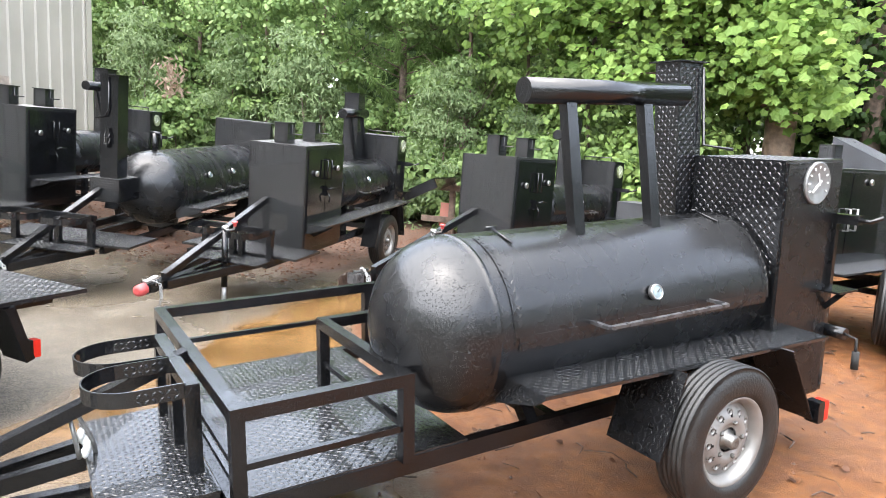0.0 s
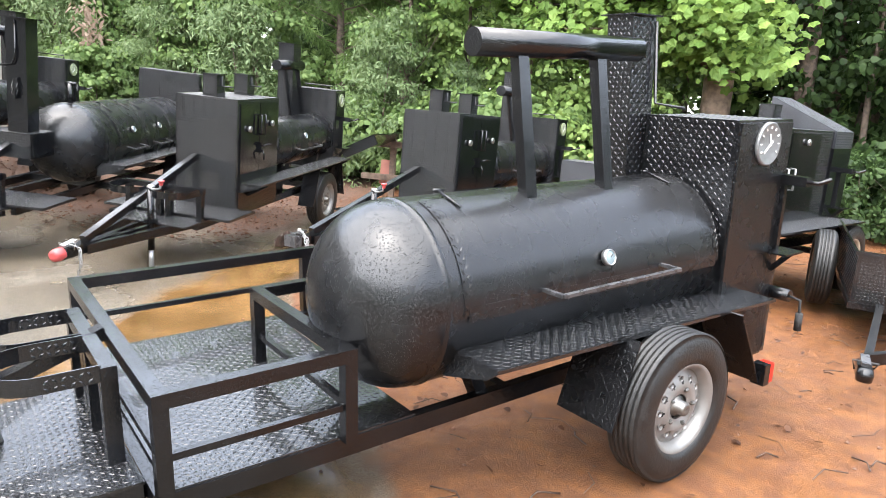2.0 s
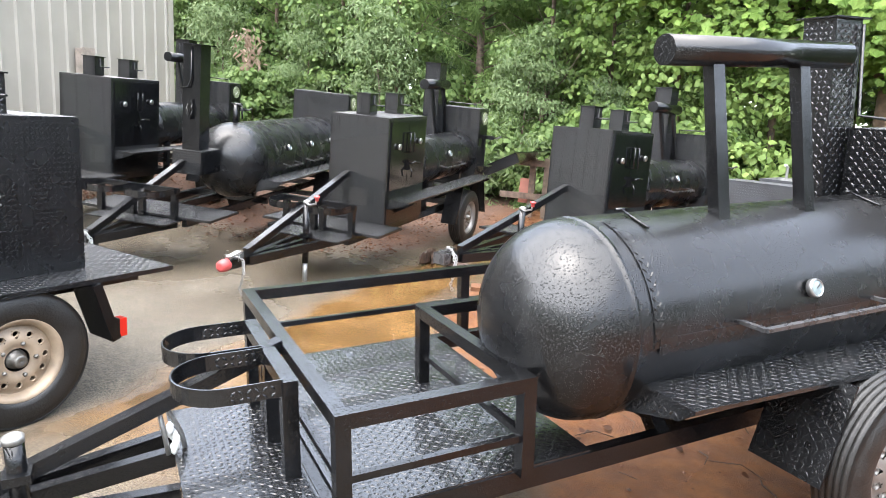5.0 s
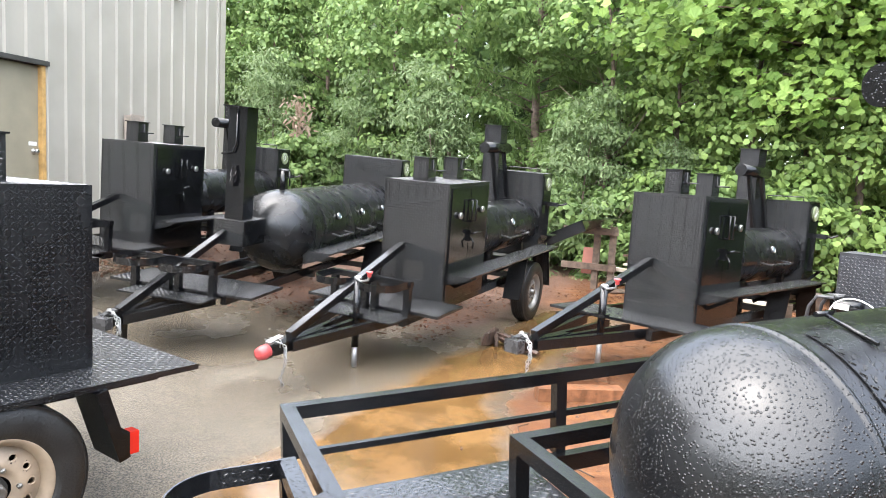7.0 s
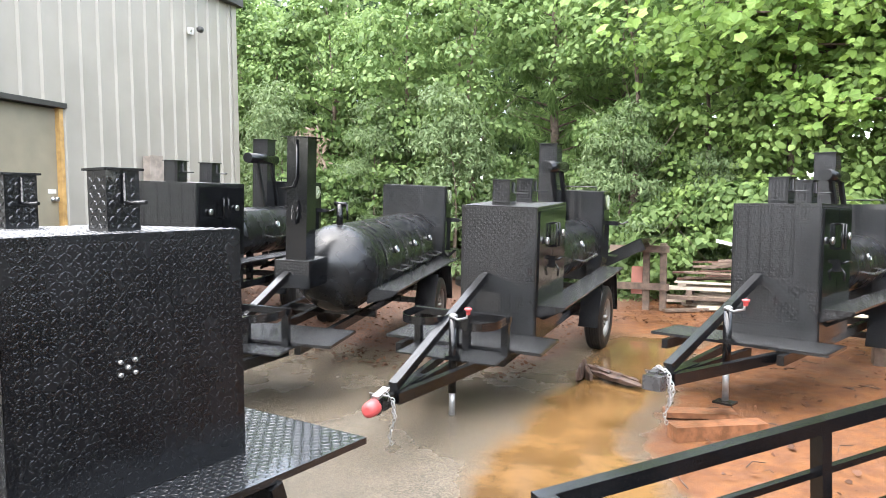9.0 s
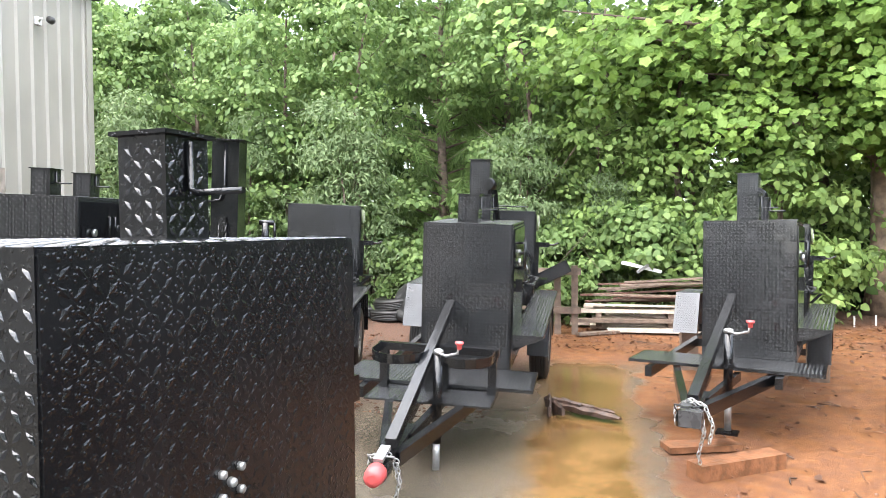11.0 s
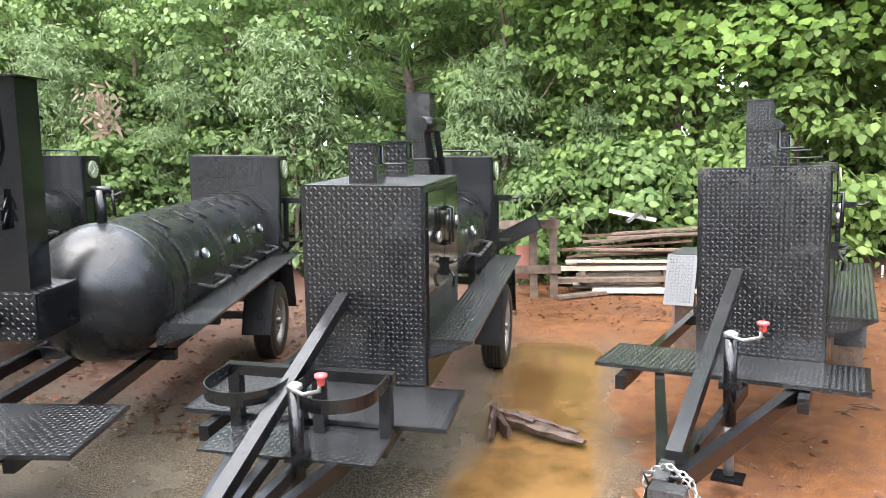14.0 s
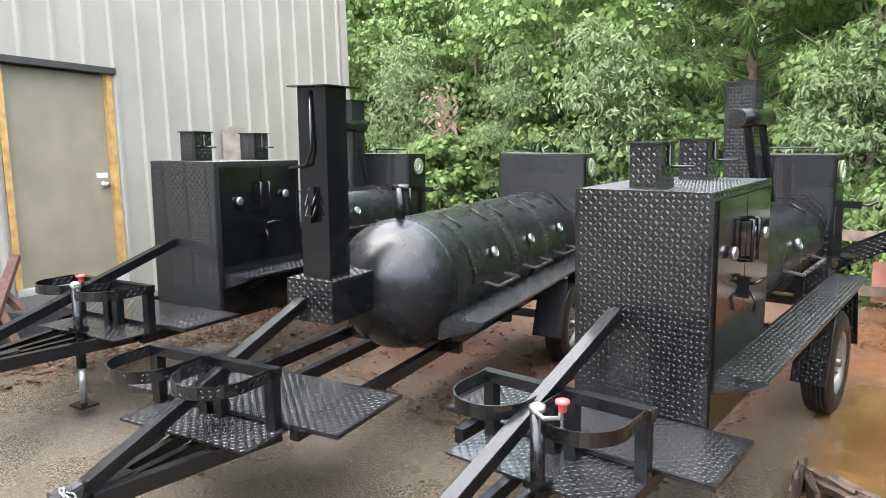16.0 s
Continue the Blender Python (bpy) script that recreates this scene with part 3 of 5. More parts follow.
def dial(parent, x, y, z, r, material=DIAL):
    """A big thermometer on a face that looks to +x, with rim, ticks and pointer."""
    bm = bmesh.new()
    lathe(bm, [(0, r), (0.014, r), (0.02, r * 0.94), (0.016, r * 0.88), (0.016, 0.0005)], 40, "x", (x, y, z))
    d = part("thermometer", bm, material, parent, "large round dial thermometer")
    for k in range(9):
        a = radians(-30 + k * 30)
        bm = bmesh.new()
        bar(bm, (x + 0.018, y + r * 0.68 * math.cos(a), z + r * 0.68 * math.sin(a)), (x + 0.018, y + r * 0.8 * math.cos(a), z + r * 0.8 * math.sin(a)), 0.006, 0.004, (1, 0, 0))
        part("scale_mark", bm, WHITE, d)
    bm = bmesh.new()
    bar(bm, (x + 0.02, y + r * 0.2, z + r * 0.12), (x + 0.02, y - r * 0.45, z - r * 0.4), 0.012, 0.004, (1, 0, 0))
    bar(bm, (x + 0.02, y - r * 0.1, z + r * 0.45), (x + 0.02, y + r * 0.1, z - r * 0.1), 0.007, 0.004, (1, 0, 0))
    part("pointer", bm, WHITE, d, "pale pointer")
    return d


def chimney(parent, x0, x1, y0, y1, z0, z1, lid=True, side=1):
    bm = bmesh.new()
    box(bm, x0, x1, y0, y1, z0, z1)
    c = part("chimney", bm, PLATE, parent, "", 0.004)
    if lid:
        simple("cap", c, PAINT, (x0 - 0.012, x1 + 0.012, y0 - 0.012, y1 + 0.012, z1, z1 + 0.008), bevel=0.002)
        tube("damper_rod", c, PAINT, [(x1 + 0.006, (y0 + y1) / 2, z1 - 0.01), (x1 + 0.008, (y0 + y1) / 2, z1 - 0.1), (x1 + 0.02, (y0 + y1) / 2, z1 - 0.108), (x1 + 0.13, (y0 + y1) / 2, z1 - 0.106)], 0.007, 6)
    return c


def chain(parent, pts, r=0.004, link=0.034):
    """Zinc links along a polyline, each turned a quarter from the last."""
    pts = [Vector(p) for p in pts]
    L = sum((b - a).length for a, b in zip(pts, pts[1:]))
    n = max(2, int(L / (link * 0.72)))
    bm = bmesh.new()
    for i in range(n):
        s, k = L * (i + 0.5) / n, 0
        while k < len(pts) - 2 and s > (pts[k + 1] - pts[k]).length:
            s -= (pts[k + 1] - pts[k]).length
            k += 1
        d = (pts[k + 1] - pts[k]).normalized()
        c = pts[k] + d * s
        side = d.orthogonal().normalized()
        if i % 2:
            side = d.cross(side)
        ring = [c + d * link * 0.5 * math.cos(a) + side * link * 0.3 * math.sin(a) for a in [j * math.pi / 4 for j in range(9)]]
        rod(bm, ring, r, 5, False)
    return part("safety_chain", bm, ZINC, parent, "zinc-plated safety chain")


def coupler(parent, x, y, z, red=True, chains=True):
    """Ball coupler on the end of the drawbar, which points to -y."""
    bm = bmesh.new()
    box(bm, x - 0.04, x + 0.04, y + 0.05, y + 0.2, z - 0.035, z + 0.035)
    lathe(bm, [(-0.045, 0.02), (-0.04, 0.045), (0.0, 0.05), (0.035, 0.04), (0.045, 0.015)], 18, "z", (x, y + 0.02, z))
    c = part("coupler", bm, PAINT, parent, "", 0.004)
    bm = bmesh.new()
    bar(bm, (x, y + 0.03, z + 0.055), (x, y + 0.17, z + 0.075), 0.05, 0.02)
    rod(bm, [(x + 0.05, y + 0.1, z + 0.02), (x + 0.07, y + 0.08, z + 0.06), (x - 0.07, y + 0.08, z + 0.06), (x - 0.05, y + 0.1, z + 0.0)], 0.006, 6)
    part("latch", bm, ZINC if red else WORN, c, "steel latch and pin")
    if red:
        bm = bmesh.new()
        lathe(bm, [(-0.07, 0.02), (-0.06, 0.045), (-0.02, 0.052), (0.02, 0.052), (0.025, 0.04)], 18, "y", (x, y - 0.0, z))
        part("cap", bm, RED_CAP, c, "faded red rubber cap")
    if not chains:
        return
    if not red:
        bm = bmesh.new()
        box(bm, x - 0.02, x + 0.1, y - 0.05, y + 0.03, z - 0.03, z + 0.06)
        part("lock", bm, WORN, c, "dark grey coupler lock", 0.012)
        chain(c, [(x - 0.05, y + 0.14, z + 0.05), (x + 0.02, y + 0.08, z + 0.1), (x + 0.1, y + 0.05, z + 0.08), (x + 0.15, y + 0.03, z - 0.02), (x + 0.13, y + 0.02, z - 0.12)])
    chain(c, [(x + 0.05, y + 0.16, z), (x + 0.085, y + 0.12, z - 0.1), (x + 0.06, y + 0.1, z - 0.22), (x + 0.07, y + 0.12, z - 0.27)])
    chain(c, [(x - 0.06, y + 0.1, z - 0.06), (x - 0.075, y + 0.13, z + 0.03), (x + 0.02, y + 0.11, z + 0.07), (x + 0.07, y + 0.13, z + 0.02), (x + 0.09, y + 0.12, z - 0.09)])


def jack(parent, x, y, ztop, zfoot, knob=RED_CAP):
    bm = bmesh.new()
    lathe(bm, [(zfoot + 0.26, 0.03), (ztop, 0.03)], 16, "z", (x, y, 0))
    j = part("jack", bm, PAINT, parent, "black drop-leg jack")
    bm = bmesh.new()
    lathe(bm, [(zfoot + 0.02, 0.023), (zfoot + 0.27, 0.023)], 14, "z", (x, y, 0))
    part("inner_leg", bm, ZINC, j, "bare zinc inner leg")
    simple("foot", j, PAINT, (x - 0.07, x + 0.07, y - 0.06, y + 0.06, zfoot, zfoot + 0.014), bevel=0.003)
    simple("collar", j, PAINT, (x - 0.045, x + 0.045, y - 0.04, y + 0.04, (ztop + zfoot) / 2 + 0.1, (ztop + zfoot) / 2 + 0.13))
    bm = bmesh.new()
    lathe(bm, [(ztop, 0.033), (ztop + 0.02, 0.033), (ztop + 0.03, 0.015)], 14, "z", (x, y, 0))
    rod(bm, [(x, y - 0.03, ztop + 0.01), (x + 0.06, y - 0.05, ztop + 0.0), (x + 0.13, y - 0.05, ztop + 0.02), (x + 0.14, y - 0.05, ztop + 0.09)], 0.009, 8)
    cr = part("crank", bm, ZINC, j, "zinc crank")
    bm = bmesh.new()
    lathe(bm, [(ztop + 0.045, 0.011), (ztop + 0.05, 0.016), (ztop + 0.075, 0.017), (ztop + 0.08, 0.027), (ztop + 0.092, 0.027), (ztop + 0.096, 0.01)], 12, "z", (x + 0.14, y - 0.05, 0))
    part("knob", bm, knob, cr, "faded red knob" if knob is RED_CAP else "bright steel knob")


def bottle_ring(parent, cx, y, z, r, depth):
    """An open hoop of flat tread bar reaching forward (-y) from its crossbar."""
    bm = bmesh.new()
    pts = [(cx - r, y), (cx - r, y - depth + r)]
    pts += [(cx - r * math.cos(a), y - depth + r - r * math.sin(a)) for a in [k * math.pi / 16 for k in range(1, 16)]]
    pts += [(cx + r, y - depth + r), (cx + r, y)]
    t = 0.006
    rows = []
    for i, (px, py) in enumerate(pts):
        a, b = Vector(pts[max(0, i - 1)]), Vector(pts[min(len(pts) - 1, i + 1)])
        d = (b - a).normalized()
        nn = Vector((d.y, -d.x)) * t
        rows.append([bm.verts.new((px + s * nn.x, py + s * nn.y, zz)) for s, zz in ((-0.5, z - 0.03), (0.5, z - 0.03), (0.5, z + 0.03), (-0.5, z + 0.03))])
    for a, b in zip(rows, rows[1:]):
        for k in range(4):
            bm.faces.new([a[k], a[(k + 1) % 4], b[(k + 1) % 4], b[k]])
    bm.faces.new(rows[0])
    bm.faces.new(rows[-1][::-1])
    part("bottle_ring", bm, PLATE, parent, "flat-bar gas bottle hoop")


def ring_rack(parent, xs, y, z, zfloor, r=0.19, depth=0.36):
    bm = bmesh.new()
    for cx in xs:
        bar(bm, (cx - r - 0.02, y, z), (cx + r + 0.02, y, z), 0.05, 0.05)
    rack = part("bottle_rack", bm, PAINT, parent, "", 0.004)
    for cx in xs:
        for s in (-1, 1):
            simple("post", rack, PAINT, (cx + s * (r - 0.02) - 0.027, cx + s * (r - 0.02) + 0.027, y - 0.027, y + 0.027, zfloor, z - 0.025))
        bottle_ring(rack, cx, y - 0.02, z, r, depth)


def tail_lamp(parent, x, y, z):
    simple("tail_lamp", parent, RED_LENS, (x - 0.03, x + 0.03, y, y + 0.045, z - 0.05, z + 0.05), label="red tail lamp")
    simple("lamp_base", parent, PAINT, (x - 0.035, x + 0.035, y - 0.05, y, z - 0.055, z + 0.055))


def fender(parent, x0, x1, yc, zc, ztop, r=0.42, splay=0.16):
    """Splayed tread-plate guards before and behind the wheel, hung from the shelf."""
    for s in (-1, 1):
        bm = bmesh.new()
        y_top, y_bot = yc + s * (r + 0.1 - splay), yc + s * (r + 0.1)
        bar(bm, ((x0 + x1) / 2, y_top, ztop), ((x0 + x1) / 2, y_bot, zc - 0.04), x1 - x0, 0.008, (0, s, 0.2))
        part("mudguard", bm, PLATE, parent)


def knob_dial(parent, x, y, z):
    bm = bmesh.new()
    lathe(bm, [(0, 0.012), (0.01, 0.012), (0.012, 0.03), (0.03, 0.031), (0.034, 0.026), (0.034, 0.0005)], 20, "x", (x, y, z))
    part("thermometer", bm, STEEL, parent, "small steel dial thermometer")


def latch_set(parent, x, y, z):
    bm = bmesh.new()
    box(bm, x, x + 0.03, y - 0.02, y + 0.02, z - 0.05, z + 0.05)
    rod(bm, [(x + 0.03, y, z + 0.02), (x + 0.06, y, z + 0.03), (x + 0.07, y + 0.05, z + 0.04), (x + 0.07, y + 0.13, z + 0.03)], 0.009, 8)
    rod(bm, [(x + 0.03, y, z - 0.02), (x + 0.06, y - 0.01, z - 0.06), (x + 0.05, y, z - 0.12)], 0.009, 8)
    part("latch", bm, PAINT, parent, "black draw latch")


def spring_handle(parent, x, y, z):
    """Bracketed lever on the warmer's right-hand end with a small tray."""
    bm = bmesh.new()
    box(bm, x, x + 0.14, y - 0.03, y + 0.03, z, z + 0.05)
    rod(bm, [(x + 0.1, y, z + 0.03), (x + 0.18, y + 0.02, z + 0.02), (x + 0.24, y + 0.03, z + 0.05)], 0.011, 8)
    box(bm, x, x + 0.025, y - 0.015, y + 0.015, z - 0.36, z)
    box(bm, x, x + 0.13, y - 0.1, y + 0.08, z - 0.37, z - 0.36)
    bar(bm, (x, y, z - 0.48), (x + 0.1, y, z - 0.37), 0.01, 0.03)
    part("lever", bm, PAINT, parent, "bracketed door lever with tray", 0.003)


def side_shelf(parent, x0, x1, y0, y1, z, material, drop=0.09, fall=0.0):
    """A flat plate shelf along the barrel with a tapered gusset under its front edge; fall: how far the rear end sits lower."""
    bm = bmesh.new()
    vs = [bm.verts.new((x, y, z + dz - fall * (y - y0) / (y1 - y0))) for dz in (-0.015, 0.0) for y in (y0, y1) for x in (x0, x1)]
    for f in ((0, 2, 3, 1), (4, 5, 7, 6), (0, 1, 5, 4), (2, 6, 7, 3), (0, 4, 6, 2), (1, 3, 7, 5)):
        bm.faces.new([vs[i] for i in f])
    sh = part("shelf", bm, material, parent, "wet tread-plate side shelf", 0.003)
    bm = bmesh.new()
    zz = z - 0.016
    tri = ((x0, zz), (x1 - 0.004, zz), (x1 - 0.06, zz - drop * 0.35), (x0, zz - drop))
    a, b = [[bm.verts.new((x, y0 + dy, w)) for x, w in tri] for dy in (0.0, 0.012)]
    bm.faces.new(a)
    bm.faces.new(b[::-1])
    for k in range(4):
        bm.faces.new([a[k], b[k], b[(k + 1) % 4], a[(k + 1) % 4]])
    part("gusset", bm, material, sh, "tapered tread-plate gusset")
    return sh


# ---- the cabinet smokers of the parked row ----
def cabinet_smoker(m, label, rings=True, red=True, foot=-0.09, wheels=True):
    t = empty("smoker_trailer", m, label, "smoker trailer", "smoker trailers")
    cx, cz, r = 0.11, 0.99, 0.285
    # firebox cabinet
    bm = bmesh.new()
    box(bm, -0.225, 0.445, 0.0, 0.89, 0.46, 1.56)
    cab = part("cabinet", bm, PLATE, t, "tread-plate firebox cabinet", 0.005)
    for y0, y1 in ((0.05, 0.44), (0.45, 0.84)):
        d = simple("door", cab, GLOSS, (0.445, 0.457, y0, y1, 0.72, 1.52), bevel=0.003, label="glossy black door")
        knob_dial(d, 0.457, 0.2 if y0 < 0.2 else 0.69, 1.27 if y0 < 0.2 else 1.3)
        tube("door_handle", d, PAINT, [(0.457, 0.445 + (-0.045 if y0 < 0.2 else 0.045), 1.2), (0.5, 0.445 + (-0.045 if y0 < 0.2 else 0.045), 1.2), (0.5, 0.445 + (-0.045 if y0 < 0.2 else 0.045), 1.4), (0.457, 0.445 + (-0.045 if y0 < 0.2 else 0.045), 1.4)], 0.009, 8)
    latch_set(cab, 0.457, 0.45, 1.06)
    simple("panel", cab, PAINT, (0.445, 0.453, 0.03, 0.86, 0.48, 0.7), bevel=0.002)
    chimney(t, 0.02, 0.175, 0.08, 0.235, 1.56, 1.77)
    chimney(t, 0.03, 0.185, 0.67, 0.825, 1.56, 1.77)
    # barrel, lid, counterweight
    bm = bmesh.new()
    lathe(bm, [(0.89, r), (2.64, r)], 56, "y", (cx, 0, cz))
    part("barrel", bm, TANK, t, "black barrel cooker")
    tank_lid(t, cx, cz, r, 1.05, 2.45, -12, 62, knob_at=1.75, grip_span=0.6)
    # warmer box at the rear
    bm = bmesh.new()
    box(bm, -0.19, 0.42, 2.64, 2.98, 0.55, 1.60)
    wb = part("warmer_box", bm, PLATE, t, "tread-plate warming box", 0.005)
    simple("door", wb, GLOSS, (0.42, 0.43, 2.67, 2.95, 0.8, 1.57), bevel=0.003)
    dial(wb, 0.43, 2.81, 1.47, 0.085, GREEN_DIAL)
    spring_handle(wb, 0.43, 2.86, 1.2)
    tube("rail", wb, PAINT, [(-0.1, 2.8, 1.6), (-0.1, 2.8, 1.65), (0.3, 2.8, 1.65), (0.3, 2.8, 1.6)], 0.008, 6)
    # stack and counterweight pipe
    bm = bmesh.new()
    box(bm, -0.27, -0.06, 2.32, 2.53, 1.15, 2.14)
    st = part("smokestack", bm, PLATE, t, "square tread-plate smokestack", 0.004)
    simple("cap", st, PAINT, (-0.285, -0.045, 2.3, 2.55, 2.14, 2.15), bevel=0.002)
    bm = bmesh.new()
    rod(bm, [(-0.0, 1.72, 1.88), (-0.0, 2.42, 1.88)], 0.062, 28)
    cw = part("counterweight", bm, PAINT, t, "round counterweight pipe")
    for y in (1.95, 2.3):
        beam("arm", cw, PAINT, (0.06, y + 0.12, 1.25), (0.0, y, 1.84), 0.045, 0.03)
    # shelf, frame, wheels
    sh = side_shelf(t, 0.449, 0.69, 0.05, 2.62, 0.74, PLATE_WET)
    for y in (0.24, 1.3, 2.55):
        beam("brace", sh, PAINT, (0.43, y, 0.58), (0.66, y, 0.71), 0.03)
    bm = bmesh.new()
    for x in (-0.5, 0.38):
        bar(bm, (x, -0.62, 0.42), (x, 3.0, 0.42), 0.05, 0.075)
    for y in (0.05, 1.2, 2.0, 2.95):
        bar(bm, (-0.5, y, 0.42), (0.38, y, 0.42), 0.05, 0.07)
    for x in (-0.08, 0.3):
        box(bm, x - 0.03, x + 0.03, 1.25, 1.31, 0.45, 0.78)
        box(bm, x - 0.03, x + 0.03, 2.3, 2.36, 0.45, 0.78)
    bar(bm, (-0.45, 2.0, 0.29), (0.45, 2.0, 0.29), 0.06, 0.06)
    part("frame", bm, PAINT, t, "welded box-section frame", 0.004)
    for s, x in ((1, 0.56), (-1, -0.66)):
        if wheels:
            wheel(t, x, 2.0, 0.265, s)
        x0, x1 = (0.46, 0.66) if s > 0 else (-0.78, -0.54)
        if s > 0:
            fender(t, x0, x1, 2.0, 0.3, 0.72)
        else:
            # left guards: sky reflection is put into the greyer plate colour
            for q in (-1, 1):
                bm = bmesh.new()
                bar(bm, (-0.66, 2.0 + q * 0.3, 0.86), (-0.66, 2.0 + q * 0.46, 0.46), 0.24, 0.008, (0, q, 0.2))
                part("mudguard", bm, PLATE_GREY, t, "tread-plate mudguard greyed for its sky reflection")
        tail_lamp(t, (x0 + x1) / 2, 2.56, 0.42)
    # fender top in the same grey, which paints in the reflected sky
    bm = bmesh.new()
    box(bm, -0.78, -0.54, 1.7, 2.3, 0.855, 0.867)
    part("fender_top", bm, PLATE_GREY, t, "tread-plate fender greyed for its sky reflection", 0.003)
    # front deck, drawbar, brace, jack
    bm = bmesh.new()
    box(bm, -0.68, 0.66, -0.5, -0.006, 0.465, 0.487)
    part("deck", bm, PLATE_WET, t, "wet tread-plate front deck", 0.003)
    if rings:
        bm = bmesh.new()
        box(bm, -0.40, 0.42, -0.84, -0.42, 0.445, 0.457)
        part("deck", bm, PLATE_WET, t, "wet tread-plate front deck", 0.003)
        ring_rack(t, (-0.185, 0.235), -0.56, 0.74, 0.457, 0.18, 0.35)
    for s in (-1, 1):
        beam("drawbar_beam", t, PAINT, (s * 0.33, -0.45, 0.42), (s * 0.035, -1.62, 0.39), 0.05, 0.075)
        beam("drawbar_beam", t, PAINT, (s * 0.1, -0.45, 0.42), (s * 0.03, -1.35, 0.4), 0.04, 0.06)
    beam("drawbar_beam", t, PAINT, (0, -1.2, 0.4), (0, -1.78, 0.395), 0.075, 0.075)
    beam("brace", t, PAINT, (0, -1.6, 0.46), (0, -0.01, 0.96), 0.06, 0.06, label="wet steel brace")
    coupler(t, 0.0, -1.86, 0.4, red)
    jack(t, 0.09, -0.86, 0.78, foot)
    return t


def place(x, y, z, yaw, pitch=0.0, lean=0.0):
    return Matrix.Translation((x, y, z)) @ pose(0, 0, 0, 0, 0, yaw) @ pose(0, 0, 0, pitch, lean, 0)


cabinet_smoker(place(0.174, 0.010, 0.005, -0.1, 2.5, 2.4), "black tread-plate cabinet smoker trailer with red coupler cap", foot=-0.05)
cabinet_smoker(place(2.322, 0.664, 0.005, -18.9, -1.4, 0.2), "black cabinet smoker trailer propped on a timber block", rings=False, red=False, foot=0.10, wheels=False)
cabinet_smoker(place(-3.207, -0.423, 0.261, 10.5, 0.7, 2.7), "black cabinet smoker trailer parked beside the workshop", foot=-0.02)


# ---- the long-barrel smoker ----
def long_smoker(m):
    t = empty("smoker_trailer", m, "long black barrel smoker trailer with tall front stack", "smoker trailer", "smoker trailers")
    cx, cz, r = 0.0, 0.93, 0.42
    tank(t, cx, cz, r, 0.58, 3.05, 0.85)
    for k in range(3):
        y = 0.86 + k * 0.72
        tank_lid(t, cx, cz, r, y, y + 0.67, -10, 66, grip_span=0.36, strap=True)
    bm = bmesh.new()
    box(bm, -0.34, 0.5, 3.05, 3.4, 0.6, 1.71)
    wb = part("warmer_box", bm, PLATE, t, "tread-plate warming box", 0.005)
    simple("door", wb, GLOSS, (0.5, 0.51, 3.08, 3.37, 0.8, 1.68), bevel=0.003)
    dial(wb, 0.51, 3.22, 1.58, 0.09, GREEN_DIAL)
    spring_handle(wb, 0.51, 3.28, 1.25)
    bm = bmesh.new()
    box(bm, -0.29, 0.03, -0.16, 0.44, 0.84, 1.08)
    fb = part("stack_box", bm, PLATE, t, "tread-plate box under the stack", 0.005)
    simple("side", fb, GLOSS, (0.03, 0.038, -0.15, 0.43, 0.85, 1.07), bevel=0.002)
    bm = bmesh.new()
    box(bm, -0.21, -0.02, -0.11, 0.08, 1.08, 2.14)
    st = part("smokestack", bm, GLOSS, t, "tall square smokestack", 0.008)
    simple("cap", st, PAINT, (-0.25, 0.02, -0.15, 0.12, 2.14, 2.147), bevel=0.002)
    tube("damper_rod", st, PAINT, [(-0.115, -0.12, 2.12), (-0.11, -0.13, 1.8), (-0.14, -0.14, 1.72), (-0.24, -0.16, 1.7)], 0.009, 8)
    bm = bmesh.new()
    box(bm, -0.135, -0.095, -0.14, -0.11, 1.44, 1.6)
    box(bm, -0.125, -0.105, -0.16, -0.12, 1.4, 1.5)
    part("latch", bm, PAINT, st, "black toggle latch", 0.004)
    for z in (1.5, 1.56):
        tube("latch_wire", st, PAINT, [(-0.14, -0.13, z), (-0.14, -0.16, z - 0.06), (-0.09, -0.16, z - 0.06), (-0.09, -0.13, z)], 0.006, 6)
    # gauge pipe on the head
    bm = bmesh.new()
    rod(bm, [(cx, 0.62, 1.3), (cx, 0.62, 1.55)], 0.03, 14)
    rod(bm, [(cx - 0.05, 0.62, 1.55), (cx + 0.07, 0.62, 1.55)], 0.022, 10)
    rod(bm, [(cx + 0.07, 0.62, 1.55), (cx + 0.08, 0.62, 1.4)], 0.01, 8)
    part("vent_pipe", bm, PAINT, t, "short capped vent pipe")
    side_shelf(t, 0.34, 0.64, 0.5, 3.3, 0.765, PLATE_WET, 0.13)
    bm = bmesh.new()
    for x in (-0.62, -0.3, 0.18):
        bar(bm, (x, -0.7, 0.45), (x, 3.35, 0.45), 0.05, 0.075)
    for y in (0.9, 1.8, 2.6, 3.3):
        bar(bm, (-0.62, y, 0.45), (0.3, y, 0.45), 0.05, 0.07)
    for y in (0.9, 2.9):
        box(bm, 0.03, 0.09, y, y + 0.06, 0.48, 0.6)
        box(bm, -0.27, -0.21, y, y + 0.06, 0.48, 0.75)
    bar(bm, (-0.75, 2.55, 0.3), (0.5, 2.55, 0.3), 0.06, 0.06)
    part("frame", bm, PAINT, t, "welded box-section frame", 0.004)
    for s, x in ((1, 0.52), (-1, -0.85)):
        wheel(t, x, 2.55, 0.255, s)
        x0, x1 = (0.4, 0.64) if s > 0 else (-0.97, -0.73)
        fender(t, x0, x1, 2.55, 0.3, 0.7)
        tail_lamp(t, (x0 + x1) / 2, 3.1, 0.45)
    bm = bmesh.new()
    box(bm, -0.95, 0.47, -0.74, -0.16, 0.495, 0.517)
